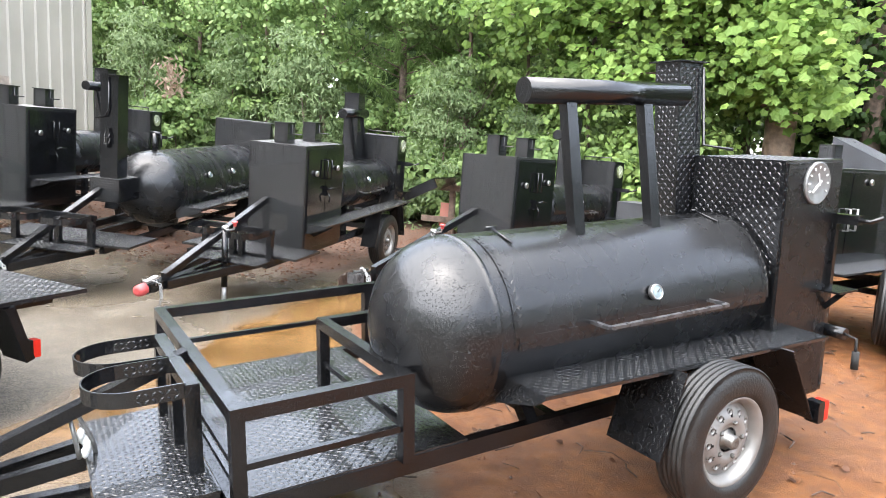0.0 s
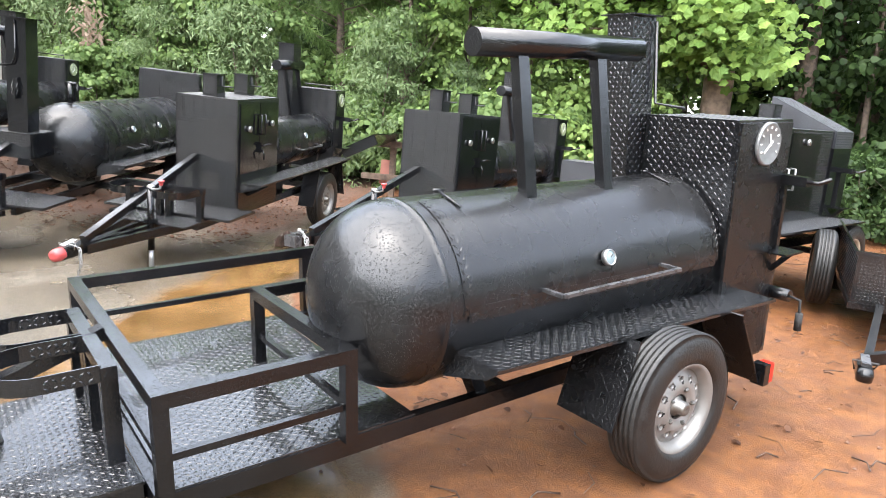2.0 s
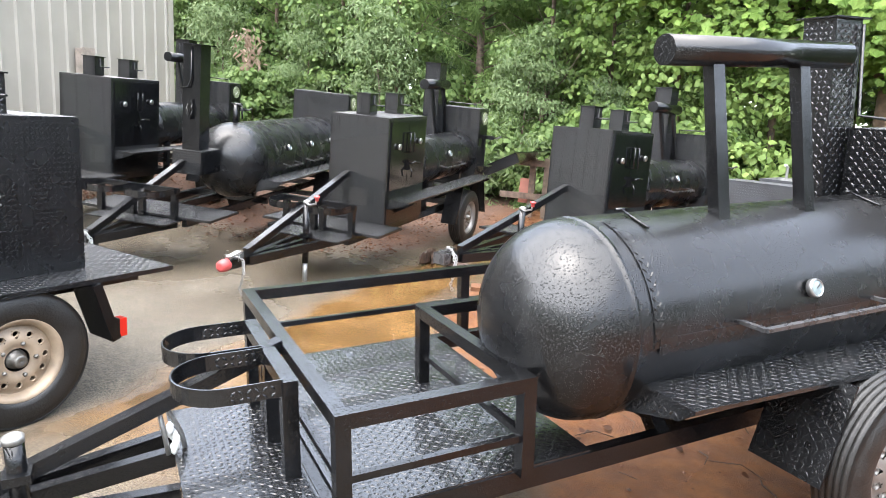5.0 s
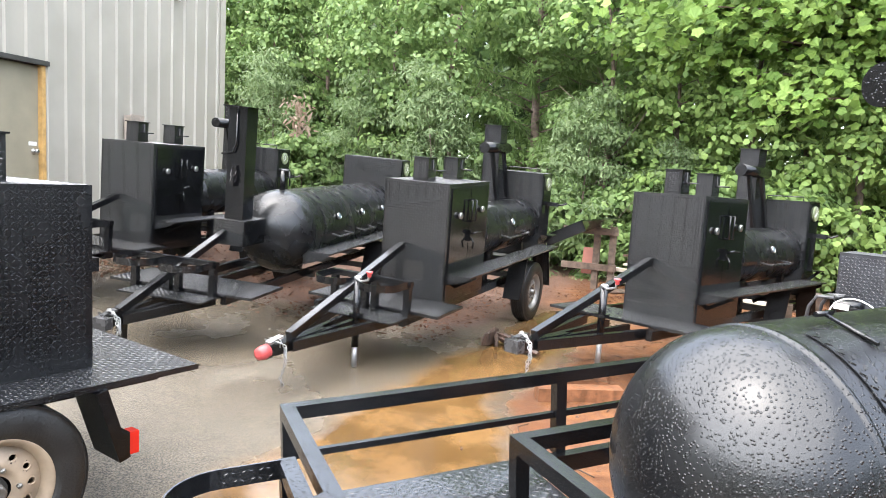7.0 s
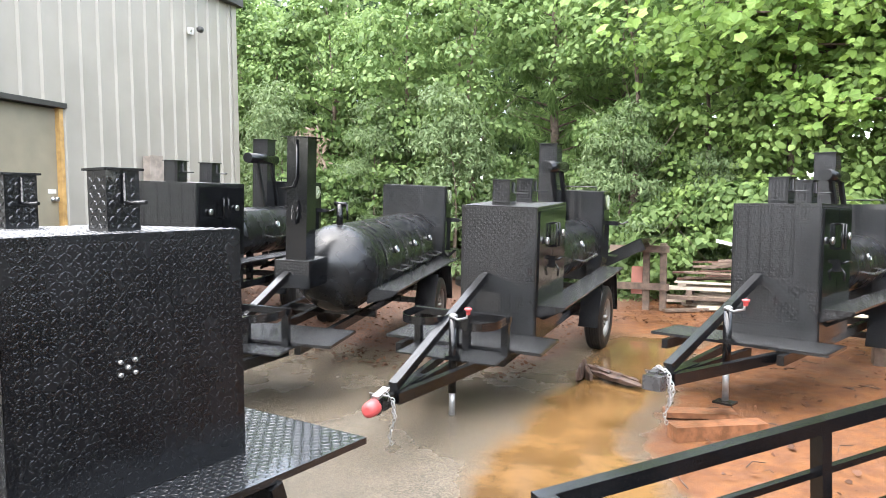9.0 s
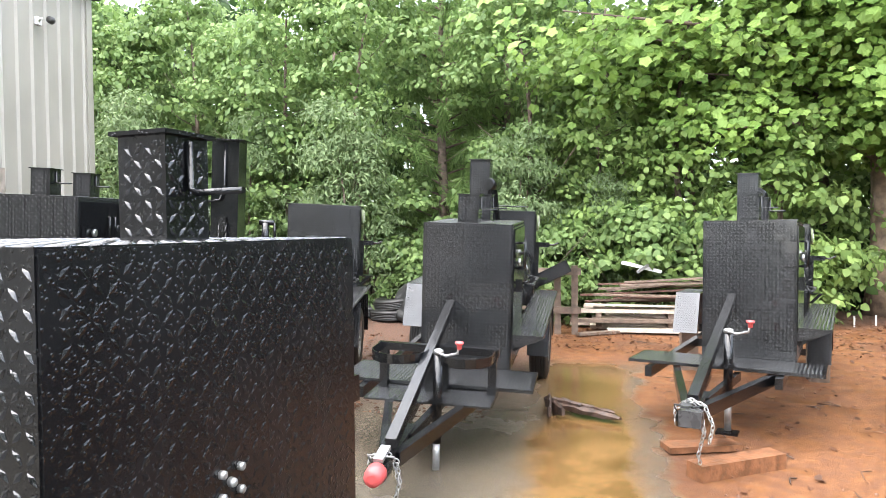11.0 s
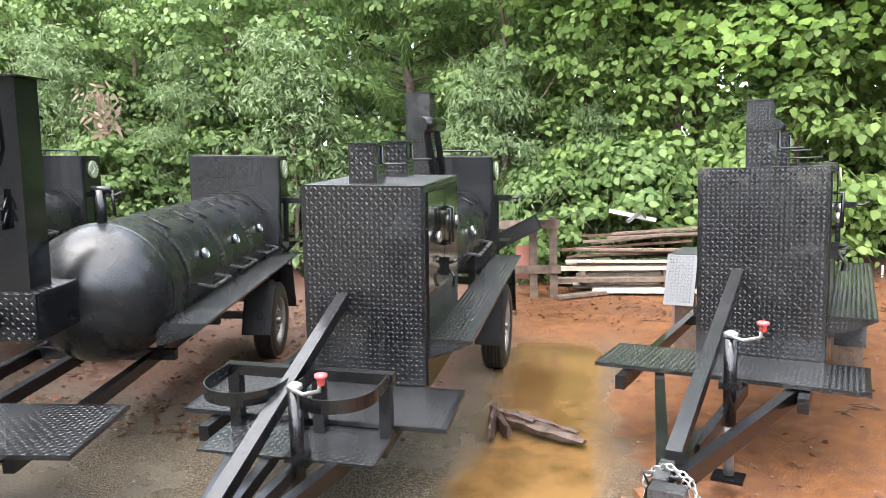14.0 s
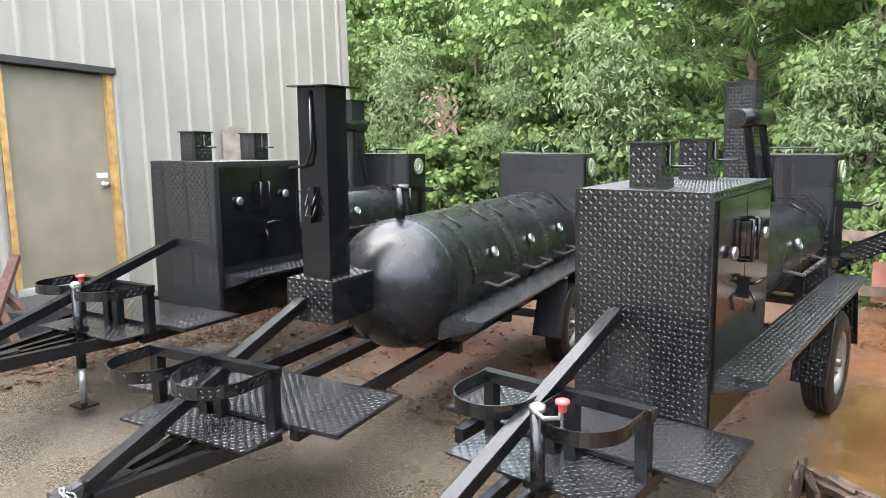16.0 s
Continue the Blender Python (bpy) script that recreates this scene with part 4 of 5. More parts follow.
    part("deck", bm, PLATE_WET, t, "wet tread-plate front deck", 0.003)
    bm = bmesh.new()
    box(bm, -0.66, 0.17, -1.02, -0.64, 0.475, 0.487)
    part("deck", bm, PLATE_WET, t, "wet tread-plate front deck", 0.003)
    ring_rack(t, (-0.5, -0.06), -0.76, 0.77, 0.487)
    for s in (-1, 1):
        beam("drawbar_beam", t, PAINT, (-0.24 + s * 0.33, -0.7, 0.44), (-0.24 + s * 0.035, -1.5, 0.40), 0.05, 0.075)
        beam("drawbar_beam", t, PAINT, (-0.24 + s * 0.1, -0.7, 0.44), (-0.24 + s * 0.03, -1.4, 0.405), 0.04, 0.06)
    beam("drawbar_beam", t, PAINT, (-0.24, -1.3, 0.405), (-0.24, -1.62, 0.4), 0.075, 0.075)
    beam("brace", t, PAINT, (-0.24, -1.5, 0.46), (-0.18, -0.16, 0.95), 0.06, 0.06)
    coupler(t, -0.24, -1.7, 0.405, False)
    beam("jack_stand", t, PAINT, (-0.24, -1.45, 0.40), (-0.24, -1.45, -0.03), 0.06, 0.06)
    simple("jack_foot", t, PAINT, (-0.33, -0.15, -1.54, -1.36, -0.035, -0.02))
    return t


long_smoker(place(-1.308, -0.441, 0.016, 12.2, 1.8, 3.0))


# ---- the nearest smoker, with a wood rack in front ----
def rack_smoker(m):
    t = empty("smoker_trailer", m, "black barrel smoker trailer with square-tube wood rack", "smoker trailer", "smoker trailers")
    cx, cz, r = -0.15, 0.867, 0.385
    tank(t, cx, cz, r, -1.1, 0.66, 0.84)
    tank_lid(t, cx, cz, r, -0.99, 0.61, -1, 80, knob_at=-0.22, grip_span=0.76, strap=True, gauge_at=17)
    bm = bmesh.new()
    box(bm, -0.3, 0.25, 0.66, 1.17, 0.235, 1.56)
    box(bm, -0.53, -0.3, 0.665, 1.22, 0.235, 1.2)
    box(bm, -0.3, 0.24, 1.17, 1.23, 0.235, 0.9)
    wb = part("firebox", bm, PLATE, t, "tread-plate firebox", 0.005)
    simple("door", wb, PLATE_SOFT, (0.25, 0.259, 0.675, 1.16, 0.25, 1.545), bevel=0.003, label="thickly painted tread-plate firebox door")
    dial(wb, 0.259, 0.92, 1.44, 0.112)
    spring_handle(wb, 0.257, 1.14, 1.22)
    tube("damper", wb, PAINT, [(0.24, 1.2, 0.6), (0.36, 1.2, 0.6)], 0.035, 12)
    tube("spring_grip", wb, DARK, [(0.36, 1.2, 0.6), (0.42, 1.2, 0.59), (0.425, 1.2, 0.5)], 0.008, 8)
    tube("spring_grip", wb, DARK, [(0.425, 1.2, 0.52), (0.427, 1.2, 0.42)], 0.02, 10)
    bm = bmesh.new()
    top, bot = (-0.52, -0.345, 0.53, 0.72), (-0.46, -0.305, 0.54, 0.735)
    vs = [[bm.verts.new((x, y, z)) for x, y in ((c[0], c[2]), (c[1], c[2]), (c[1], c[3]), (c[0], c[3]))] for c, z in ((bot, 1.0), (top, 2.075))]
    for k in range(4):
        bm.faces.new([vs[0][k], vs[0][(k + 1) % 4], vs[1][(k + 1) % 4], vs[1][k]])
    bm.faces.new(vs[0][::-1])
    bm.faces.new(vs[1])
    st = part("smokestack", bm, PLATE, t, "square tread-plate smokestack", 0.004)
    simple("cap", st, PAINT, (-0.55, -0.32, 0.505, 0.745, 2.075, 2.083), bevel=0.002)
    tube("damper_rod", st, PAINT, [(-0.325, 0.7, 2.05), (-0.3, 0.72, 1.62), (-0.12, 0.74, 1.6)], 0.009, 8)
    bm = bmesh.new()
    rod(bm, [(-0.15, -0.708, 1.872), (-0.15, 0.335, 1.885)], 0.058, 36)
    cw = part("counterweight", bm, PAINT, t, "round counterweight pipe")
    for y in (-0.46, 0.04):
        arm = beam("arm", cw, PAINT, (-0.035, y, 1.215), (-0.15, y + 0.012, 1.83), 0.055, 0.06, up=(0, 1, 0))
        beam("foot_plate", arm, WORN, (-0.055, y, 1.236), (-0.005, y, 1.222), 0.075, 0.008)
    side_shelf(t, 0.125, 0.445, -1.02, 0.88, 0.722, PLATE_WET, 0.12, 0.06)
    bm = bmesh.new()
    for x in (0.03, -1.34):
        bar(bm, (x, -2.07, 0.365), (x, 1.1, 0.365), 0.05, 0.075)
    for y in (-2.07, -1.42, -0.6, 0.2, 1.05):
        bar(bm, (-1.34, y, 0.365), (0.03, y, 0.365), 0.05, 0.07)
    for y in (-0.75, 0.4):
        bar(bm, (0.03, y, 0.39), (-0.1, y, 0.55), 0.06)
        bar(bm, (-0.75, y, 0.39), (-0.4, y, 0.62), 0.06)
    bar(bm, (-1.4, 0.75, 0.345), (0.5, 0.0, 0.345), 0.06, 0.06)
    part("frame", bm, PAINT, t, "welded box-section frame", 0.004)
    for s, x in ((1, 0.49), (-1, -1.45)):
        wheel(t, x, -0.03 if s > 0 else 0.75, 0.35, s)
    for top, bot, inner in (((-0.3, 0.7), (-0.435, 0.33), 0.2), ((0.46, 0.67), (0.69, 0.27), 0.26)):
        bm = bmesh.new()
        bar(bm, ((inner + 0.51) / 2, *top), ((inner + 0.51) / 2, *bot), 0.51 - inner, 0.008, (0, 1, 0.2))
        part("mudguard", bm, PLATE_SOFT, t, "black tread-plate mudguard")
    fender(t, -1.58, -1.4, 0.75, 0.3, 0.69)
    simple("fender_top", t, PLATE, (-1.6, -1.36, 0.38, 1.12, 0.7, 0.712), bevel=0.003)
    tail_lamp(t, 0.5, 0.745, 0.31)
    simple("lamp_bracket", t, PAINT, (0.2, 0.53, 0.69, 0.715, 0.27, 0.33))
    # wood rack: each tube its own member
    xl, xr, yf, yb, zt = -1.37, 0.07, -2.07, -1.41, 0.745
    zb = 0.40
    w = 0.05
    for nm, a, b in (("top_rail", (xl - 0.025, yf, zt), (xr + 0.025, yf, zt)), ("top_rail", (xr, yf + 0.025, zt), (xr, yb - 0.025, zt)), ("top_rail", (xr + 0.025, yb, zt), (-0.82, yb, zt)),
                     ("top_rail", (xl, yf + 0.025, zt), (xl, 0.5, zt)), ("top_rail", (-0.795, yb + 0.025, zt), (-0.795, -0.9, zt))):
        beam(nm, t, PAINT, a, b, w)
    for a, b in (((xr, yf + 0.025, zt - 0.2), (xr, yb - 0.025, zt - 0.2)), ((xl, yf + 0.025, zt - 0.17), (xl, 0.5, zt - 0.17)), ((xr - 0.025, yb, zt - 0.2), (-0.795, yb, zt - 0.2)), ((xr - 0.025, yf, zt - 0.2), (xl + 0.025, yf, zt - 0.2))):
        beam("mid_rail", t, PAINT, a, b, 0.025)
    for x, y in ((xr, yf), (xr, yb), (xl, yf), (-0.795, yb), (xl, -0.9), (xl, 0.47)):
        simple("post", t, PAINT, (x - 0.025, x + 0.025, y - 0.025, y + 0.025, zb, zt - 0.025))
    bm = bmesh.new()
    box(bm, -1.34, 0.05, -2.05, -1.1, 0.4, 0.412)
    part("deck", bm, PLATE_WET, t, "wet tread-plate rack floor", 0.002)
    bm = bmesh.new()
    box(bm, -0.95, -0.06, -2.5, -2.1, 0.395, 0.407)
    part("deck", bm, PLATE_WET, t, "wet tread-plate front deck", 0.002)
    ring_rack(t, (-0.735, -0.39), -2.15, 0.745, 0.407, 0.16, 0.335)
    for s in (-1, 1):
        beam("drawbar_beam", t, PAINT, (-0.5 + s * 0.42, -2.1, 0.365), (-0.5 + s * 0.05, -3.35, 0.34), 0.05, 0.075)
        beam("drawbar_beam", t, PAINT, (-0.5 + s * 0.14, -2.5, 0.365), (-0.5 + s * 0.04, -3.2, 0.345), 0.045, 0.065)
    beam("drawbar_beam", t, PAINT, (-0.5, -3.1, 0.345), (-0.5, -3.6, 0.335), 0.075, 0.075)
    beam("brace", t, PAINT, (-0.5, -3.2, 0.4), (-0.6, -2.09, 0.76), 0.06, 0.05)
    coupler(t, -0.5, -3.7, 0.335, False)
    jack(t, -0.45, -2.97, 0.62, 0.16, ZINC)
    bm = bmesh.new()
    rod(bm, [(-0.58, -2.52, 0.407), (-0.57, -2.53, 0.5), (-0.58, -2.54, 0.58), (-0.6, -2.51, 0.575), (-0.605, -2.47, 0.47), (-0.61, -2.46, 0.407)], 0.009, 8)
    sk = part("shackle", bm, ZINC, t, "grey steel shackle")
    bm = bmesh.new()
    for k in range(7):
        a = k * 0.9
        lathe(bm, [(-0.025, 0.003), (-0.014, 0.012), (0.012, 0.014), (0.026, 0.004)], 10, "z", (-0.585 + 0.011 * math.cos(a), -2.5 + 0.011 * math.sin(a), 0.43 + k * 0.013))
    part("rag", bm, WHITE, sk, "knotted white rag")
    return t


rack_smoker(place(4.2, -2.9, 0.085, -41, 3.0, 0))


# ---- deck trailer with an oven box ----
def box_smoker(m):
    t = empty("smoker_trailer", m, "black tread-plate oven box on a deck trailer", "smoker trailer", "smoker trailers")
    bm = bmesh.new()
    box(bm, -0.95, 0.0, -0.79, 0.0, 0.69, 1.5)
    bx = part("oven_box", bm, PLATE, t, "tread-plate oven box", 0.005)
    bm = bmesh.new()
    for s, u in ((-1, -1), (1, 1), (-1, 1), (1, -1)):
        lathe(bm, [(0, 0.008), (0.009, 0.008), (0.012, 0.004)], 8, "x", (0.004, -0.44 + s * 0.024, 1.09 + u * 0.02))
    lathe(bm, [(0, 0.009), (0.01, 0.008), (0.014, 0.004)], 10, "x", (0.004, -0.44, 1.09))
    part("bolt", bm, ZINC, bx, "cluster of bright bolts")
    simple("side_panel", bx, PLATE_SOFT, (0.0, 0.004, -0.787, -0.003, 0.693, 1.497), bevel=0.002, label="thickly painted tread-plate side panel")
    simple("door_catch", bx, PAINT, (-0.06, 0.0, 0.0, 0.03, 1.12, 1.18))
    chimney(t, -0.29, -0.175, -0.385, -0.27, 1.5, 1.70)
    chimney(t, -0.88, -0.765, -0.44, -0.325, 1.5, 1.70)
    bm = bmesh.new()
    box(bm, -1.265, 0.265, -1.6, 0.36, 0.665, 0.69)
    part("deck", bm, PLATE_WET, t, "wet tread-plate deck", 0.003)
    bm = bmesh.new()
    for x in (-1.0, 0.0):
        bar(bm, (x, -1.6, 0.62), (x, 0.3, 0.62), 0.05, 0.09)
        bar(bm, (x, -1.6, 0.6), (-0.5, -2.9, 0.45), 0.05, 0.08)
    for y in (-1.5, -0.5, 0.25):
        bar(bm, (-1.0, y, 0.62), (0.0, y, 0.62), 0.05, 0.07)
    bar(bm, (-1.1, -0.48, 0.34), (0.1, -0.48, 0.34), 0.06, 0.06)
    for x in (-1.0, 0.0):
        box(bm, x - 0.03, x + 0.03, -0.52, -0.44, 0.34, 0.6)
    part("frame", bm, PAINT, t, "welded box-section frame", 0.004)
    for s, x in ((1, 0.17), (-1, -1.17)):
        wheel(t, x, -0.48, 0.345, s, True)
        x0, x1 = (0.06, 0.28) if s > 0 else (-1.28, -1.06)
        bm = bmesh.new()
        bar(bm, ((x0 + x1) / 2, -0.1, 0.66), ((x0 + x1) / 2, 0.0, 0.34), x1 - x0, 0.05, (0, 1, 0.2))
        part("mudguard", bm, PAINT, t)
        tail_lamp(t, (x0 + x1) / 2 + 0.02, 0.05, 0.38)
    coupler(t, -0.5, -3.1, 0.45, False)
    jack(t, -0.4, -2.2, 0.85, 0.0)
    return t


box_smoker(place(0.66, -3.56, 0.0, -10))


# ---- the low burner trailer ----
def burner_trailer(m):
    t = empty("burner_trailer", m, "low grey tread-plate trailer with a gas burner", "burner trailer")
    bm = bmesh.new()
    box(bm, 0.04, 1.3, 0.45, 0.72, 0.5, 1.17)
    part("back_panel", bm, PLATE_GREY, t, "grey tread-plate box", 0.004)
    bm = bmesh.new()
    box(bm, -0.1, 1.5, -0.1, 2.0, 0.42, 0.5)
    part("deck", bm, PAINT, t, "", 0.005)
    for s in (0.25, 1.05):
        beam("drawbar_beam", t, PAINT, (s, -0.05, 0.46), (0.65, -1.3, 0.42), 0.05, 0.075)
    beam("drawbar_beam", t, PAINT, (0.65, -1.2, 0.42), (0.65, -1.5, 0.42), 0.07, 0.07)
    coupler(t, 0.65, -1.6, 0.42, False)
    bm = bmesh.new()
    lathe(bm, [(0.7, 0.07), (0.715, 0.11), (0.8, 0.118), (0.835, 0.115), (0.835, 0.02)], 28, "z", (0.26, 0.12, 0))
    b = part("burner", bm, PAINT, t, "black round gas burner")
    simple("rating_plate", b, WHITE, (0.21, 0.32, -0.004, 0.002, 0.775, 0.82), bevel=0)
    for k in range(3):
        a = 2 * math.pi * k / 3 + 0.5
        bm = bmesh.new()
        rod(bm, [(0.26 + 0.08 * math.cos(a), 0.12 + 0.08 * math.sin(a), 0.71), (0.26 + 0.11 * math.cos(a), 0.12 + 0.11 * math.sin(a), 0.5)], 0.012, 6)
        part("leg", bm, PAINT, b)
    # a low stand beside the burner
    bm = bmesh.new()
    rod(bm, [(0.0, 0.0, 0.5), (0.03, 0.01, 0.76), (0.08, 0.02, 0.845), (0.2, 0.03, 0.85)], 0.014, 8)
    rod(bm, [(0.0, 0.24, 0.5), (0.03, 0.24, 0.76), (0.08, 0.23, 0.845), (0.2, 0.22, 0.85)], 0.014, 8)
    box(bm, 0.07, 0.2, 0.02, 0.23, 0.84, 0.85)
    part("stand", bm, WORN, t, "worn grey pipe stand")
    # hose in one loop, with its regulator
    bm = bmesh.new()
    loop = [(0.37 + 0.19 * math.cos(k * math.pi / 12), -0.03 - 0.03 * math.sin(k * math.pi / 8), 0.715 + 0.16 * math.sin(k * math.pi / 12)) for k in range(-4, 21)]
    rod(bm, loop + [(0.3, -0.02, 0.6), (0.29, 0.04, 0.69)], 0.006, 8)
    h = part("hose", bm, WHITE, t, "white gas hose in a loop")
    bm = bmesh.new()
    lathe(bm, [(-0.02, 0.02), (-0.014, 0.035), (0.014, 0.035), (0.02, 0.02)], 16, "y", (0.33, -0.02, 0.655))
    rod(bm, [(0.25, 0.0, 0.7), (0.29, -0.01, 0.67), (0.38, -0.02, 0.64)], 0.013, 8)
    part("regulator", bm, ZINC, h, "pale metal regulator")
    # tool frame on the deck's front edge
    for x in (0.38, 1.35):
        simple("post", t, PAINT, (x - 0.025, x + 0.025, -0.1, -0.05, 0.5, 0.81))
    for z in (0.79, 0.6):
        beam("rail", t, PAINT, (0.4, -0.075, z), (1.34, -0.075, z), 0.04)
    for k in range(3):
        beam("hanging_chain", t, ZINC, (0.52 + 0.2 * k, -0.1, 0.78), (0.6 + 0.2 * k, -0.1, 0.66), 0.014)
    # second box behind, with a tall tap standing on it
    bm = bmesh.new()
    box(bm, 0.24, 1.3, 0.76, 1.25, 0.5, 1.195)
    part("sink_box", bm, PLATE_GREY, t, "grey tread-plate box", 0.004)
    bm = bmesh.new()
    rod(bm, [(0.53, 0.82, 1.195), (0.53, 0.82, 1.42), (0.54, 0.8, 1.46), (0.55, 0.74, 1.45)], 0.016, 10)
    rod(bm, [(0.47, 0.8, 1.195), (0.47, 0.8, 1.32), (0.46, 0.76, 1.34)], 0.014, 8)
    box(bm, 0.43, 0.58, 0.77, 0.86, 1.195, 1.215)
    part("tap", bm, ZINC, t, "bright tall tap")
    for s, x in ((1, 1.2), (-1, 0.12)):
        wheel(t, x, 1.0, 0.21, s, False, 0.6)
    return t


burner_trailer(place(3.56, 0.45, 0.0, -25))


# ---- the double-door cabinet and the box trailer behind the rack smoker ----
def oven_trailer(m):
    t = empty("smoker_trailer", m, "black double-door oven trailer under the trees", "smoker trailer", "smoker trailers")
    bm = bmesh.new()
    box(bm, -0.7, 0.0, -1.3, 0.35, 0.62, 1.62)
    o = part("oven_box", bm, PLATE, t, "tread-plate oven box", 0.005)
    for y0, y1 in ((-1.25, -0.62), (-0.6, 0.03)):
        d = simple("door", o, GLOSS, (0.0, 0.012, y0, y1, 0.8, 1.58), bevel=0.003)
        y = y1 - 0.06 if y0 < -1 else y0 + 0.06
        tube("door_handle", d, ZINC, [(0.012, y, 1.05), (0.06, y, 1.05), (0.06, y, 1.25), (0.012, y, 1.25)], 0.01, 8)
        knob_dial(d, 0.012, (y0 + y1) / 2, 1.5)
    bm = bmesh.new()
    vs = [bm.verts.new(p) for p in ((-0.7, 0.36, 1.45), (0.02, 0.36, 1.45), (0.02, 0.8, 1.45), (-0.7, 0.8, 1.45), (-0.7, 0.36, 1.95), (0.02, 0.36, 1.62), (0.02, 0.8, 1.62), (-0.7, 0.8, 1.95))]
    for f in ((3, 2, 1, 0), (4, 5, 6, 7), (0, 1, 5, 4), (1, 2, 6, 5), (2, 3, 7, 6), (3, 0, 4, 7)):
        bm.faces.new([vs[i] for i in f])
    part("hood", bm, PLATE_GREY, t, "sloping tread-plate hood", 0.004)
    simple("rear_box", t, GLOSS, (-0.7, 0.02, 0.36, 0.8, 0.62, 1.448))
    chimney(t, -0.6, -0.44, -0.1, 0.06, 1.62, 1.85, False)
    bm = bmesh.new()
    for x in (-0.7, 0.1):
        bar(bm, (x, -1.6, 0.55), (x, 1.0, 0.55), 0.05, 0.08)
        bar(bm, (x, -1.6, 0.54), (-0.3, -2.7, 0.45), 0.05, 0.08)
    for y in (-1.5, 0.0, 0.95):
        bar(bm, (-0.7, y, 0.55), (0.1, y, 0.55), 0.05, 0.07)
    bar(bm, (-0.9, 0.5, 0.345), (0.3, 0.5, 0.345), 0.06, 0.06)
    for x in (-0.7, 0.1):
        box(bm, x - 0.03, x + 0.03, 0.46, 0.54, 0.345, 0.54)
    part("frame", bm, PAINT, t, "", 0.004)
    simple("shelf", t, PLATE, (0.0, 0.36, -1.3, 0.6, 0.72, 0.735))
    for s, x in ((1, 0.25), (-1, -0.95)):
        wheel(t, x, 0.5, 0.345, s, True)
    spring_handle(t, 0.02, 0.6, 1.2)
    return t


oven_trailer(place(6.25, 1.25, 0.02, -38))


def box_trailer(m):
    t = empty("utility_trailer", m, "low tread-plate box trailer on red clay", "trailer")
    bm = bmesh.new()
    box(bm, -0.1, 1.4, 0.0, 0.02, 0.32, 0.68)
    box(bm, -0.1, -0.08, 0.02, 2.2, 0.32, 0.68)
    box(bm, 1.38, 1.4, 0.02, 2.2, 0.32, 0.68)
    part("side", bm, PLATE, t, "tread-plate sides", 0.003)
    simple("rim_rail", t, PAINT, (-0.12, 1.42, -0.015, 0.03, 0.68, 0.71))
    simple("floor_frame", t, PAINT, (-0.11, 1.41, -0.01, 2.2, 0.27, 0.32))
    for x in (0.1, 1.2):
        beam("drawbar_beam", t, PAINT, (x, 0.0, 0.29), (-0.05, -1.05, 0.2), 0.05, 0.075)
    coupler(t, -0.08, -1.3, 0.17, False, False)
    simple("reflector", t, RED_LENS, (0.42, 0.5, -0.02, 0.0, 0.42, 0.48), label="red reflector")
    for s, x in ((1, 1.55), (-1, -0.25)):
        wheel(t, x, 1.2, 0.345, s, True)
    return t


box_trailer(place(6.2, -0.72, 0.08, -14))


# ---- woods ----
def leaf_shape(kind):
    """Outline of one leaf in its own plane, stem at the origin, tip at y = 1."""
    if kind == "maple":
        return [(0, 0.06), (0.42, 0.0), (0.46, 0.3), (0.6, 0.6), (0.27, 0.72), (0, 1), (-0.27, 0.72), (-0.6, 0.6), (-0.46, 0.3), (-0.42, 0.0)]
    if kind == "vine":
        return [(0, 0), (0.4, 0.22), (0.3, 0.64), (0, 1), (-0.3, 0.64), (-0.4, 0.22)]
    if kind == "lance":
        return [(0, 0), (0.14, 0.3), (0.1, 0.7), (0, 1), (-0.1, 0.7), (-0.14, 0.3)]
    if kind == "broad":
        return [(0, 0), (0.36, 0.45), (0, 1), (-0.36, 0.45)]
    return [(0, 0), (0.035, 0.5), (0, 1), (-0.035, 0.5)]


def leaf_mesh(name, kind, material, centres, normals, size, rng, droop=0.35):
    """Many small leaves, each a folded outline at its own tilt."""
    out = np.array(leaf_shape(kind))
    k = len(out)
    n = len(centres)
    nrm = normals + rng.normal(0, 0.45, (n, 3))
    nrm[:, 2] += 0.35
    nrm /= np.linalg.norm(nrm, axis=1)[:, None]
    ref = rng.normal(0, 1, (n, 3))
    ref[:, 2] -= 1.2
    tip = ref - (ref * nrm).sum(1)[:, None] * nrm
    tip /= np.linalg.norm(tip, axis=1)[:, None]
    side = np.cross(nrm, tip)
    s = size * rng.uniform(0.6, 1.3, n)
    v = centres[:, None, :] + s[:, None, None] * (out[None, :, 0, None] * side[:, None, :] + out[None, :, 1, None] * tip[:, None, :]
        - (droop * (out[:, 1] - 0.4) ** 2 + 0.3 * np.abs(out[:, 0]))[None, :, None] * nrm[:, None, :] * 0.6)
    faces = []
    half = k // 2
    for i in range(n):
        o = i * k
        faces.append(tuple(o + j for j in range(half + 1)))
        faces.append((o, *[o + j for j in range(half, k)]))
    me = bpy.data.meshes.new(name)
    me.from_pydata(v.reshape(-1, 3).tolist(), [], faces)
    me.materials.append(material)
    return me


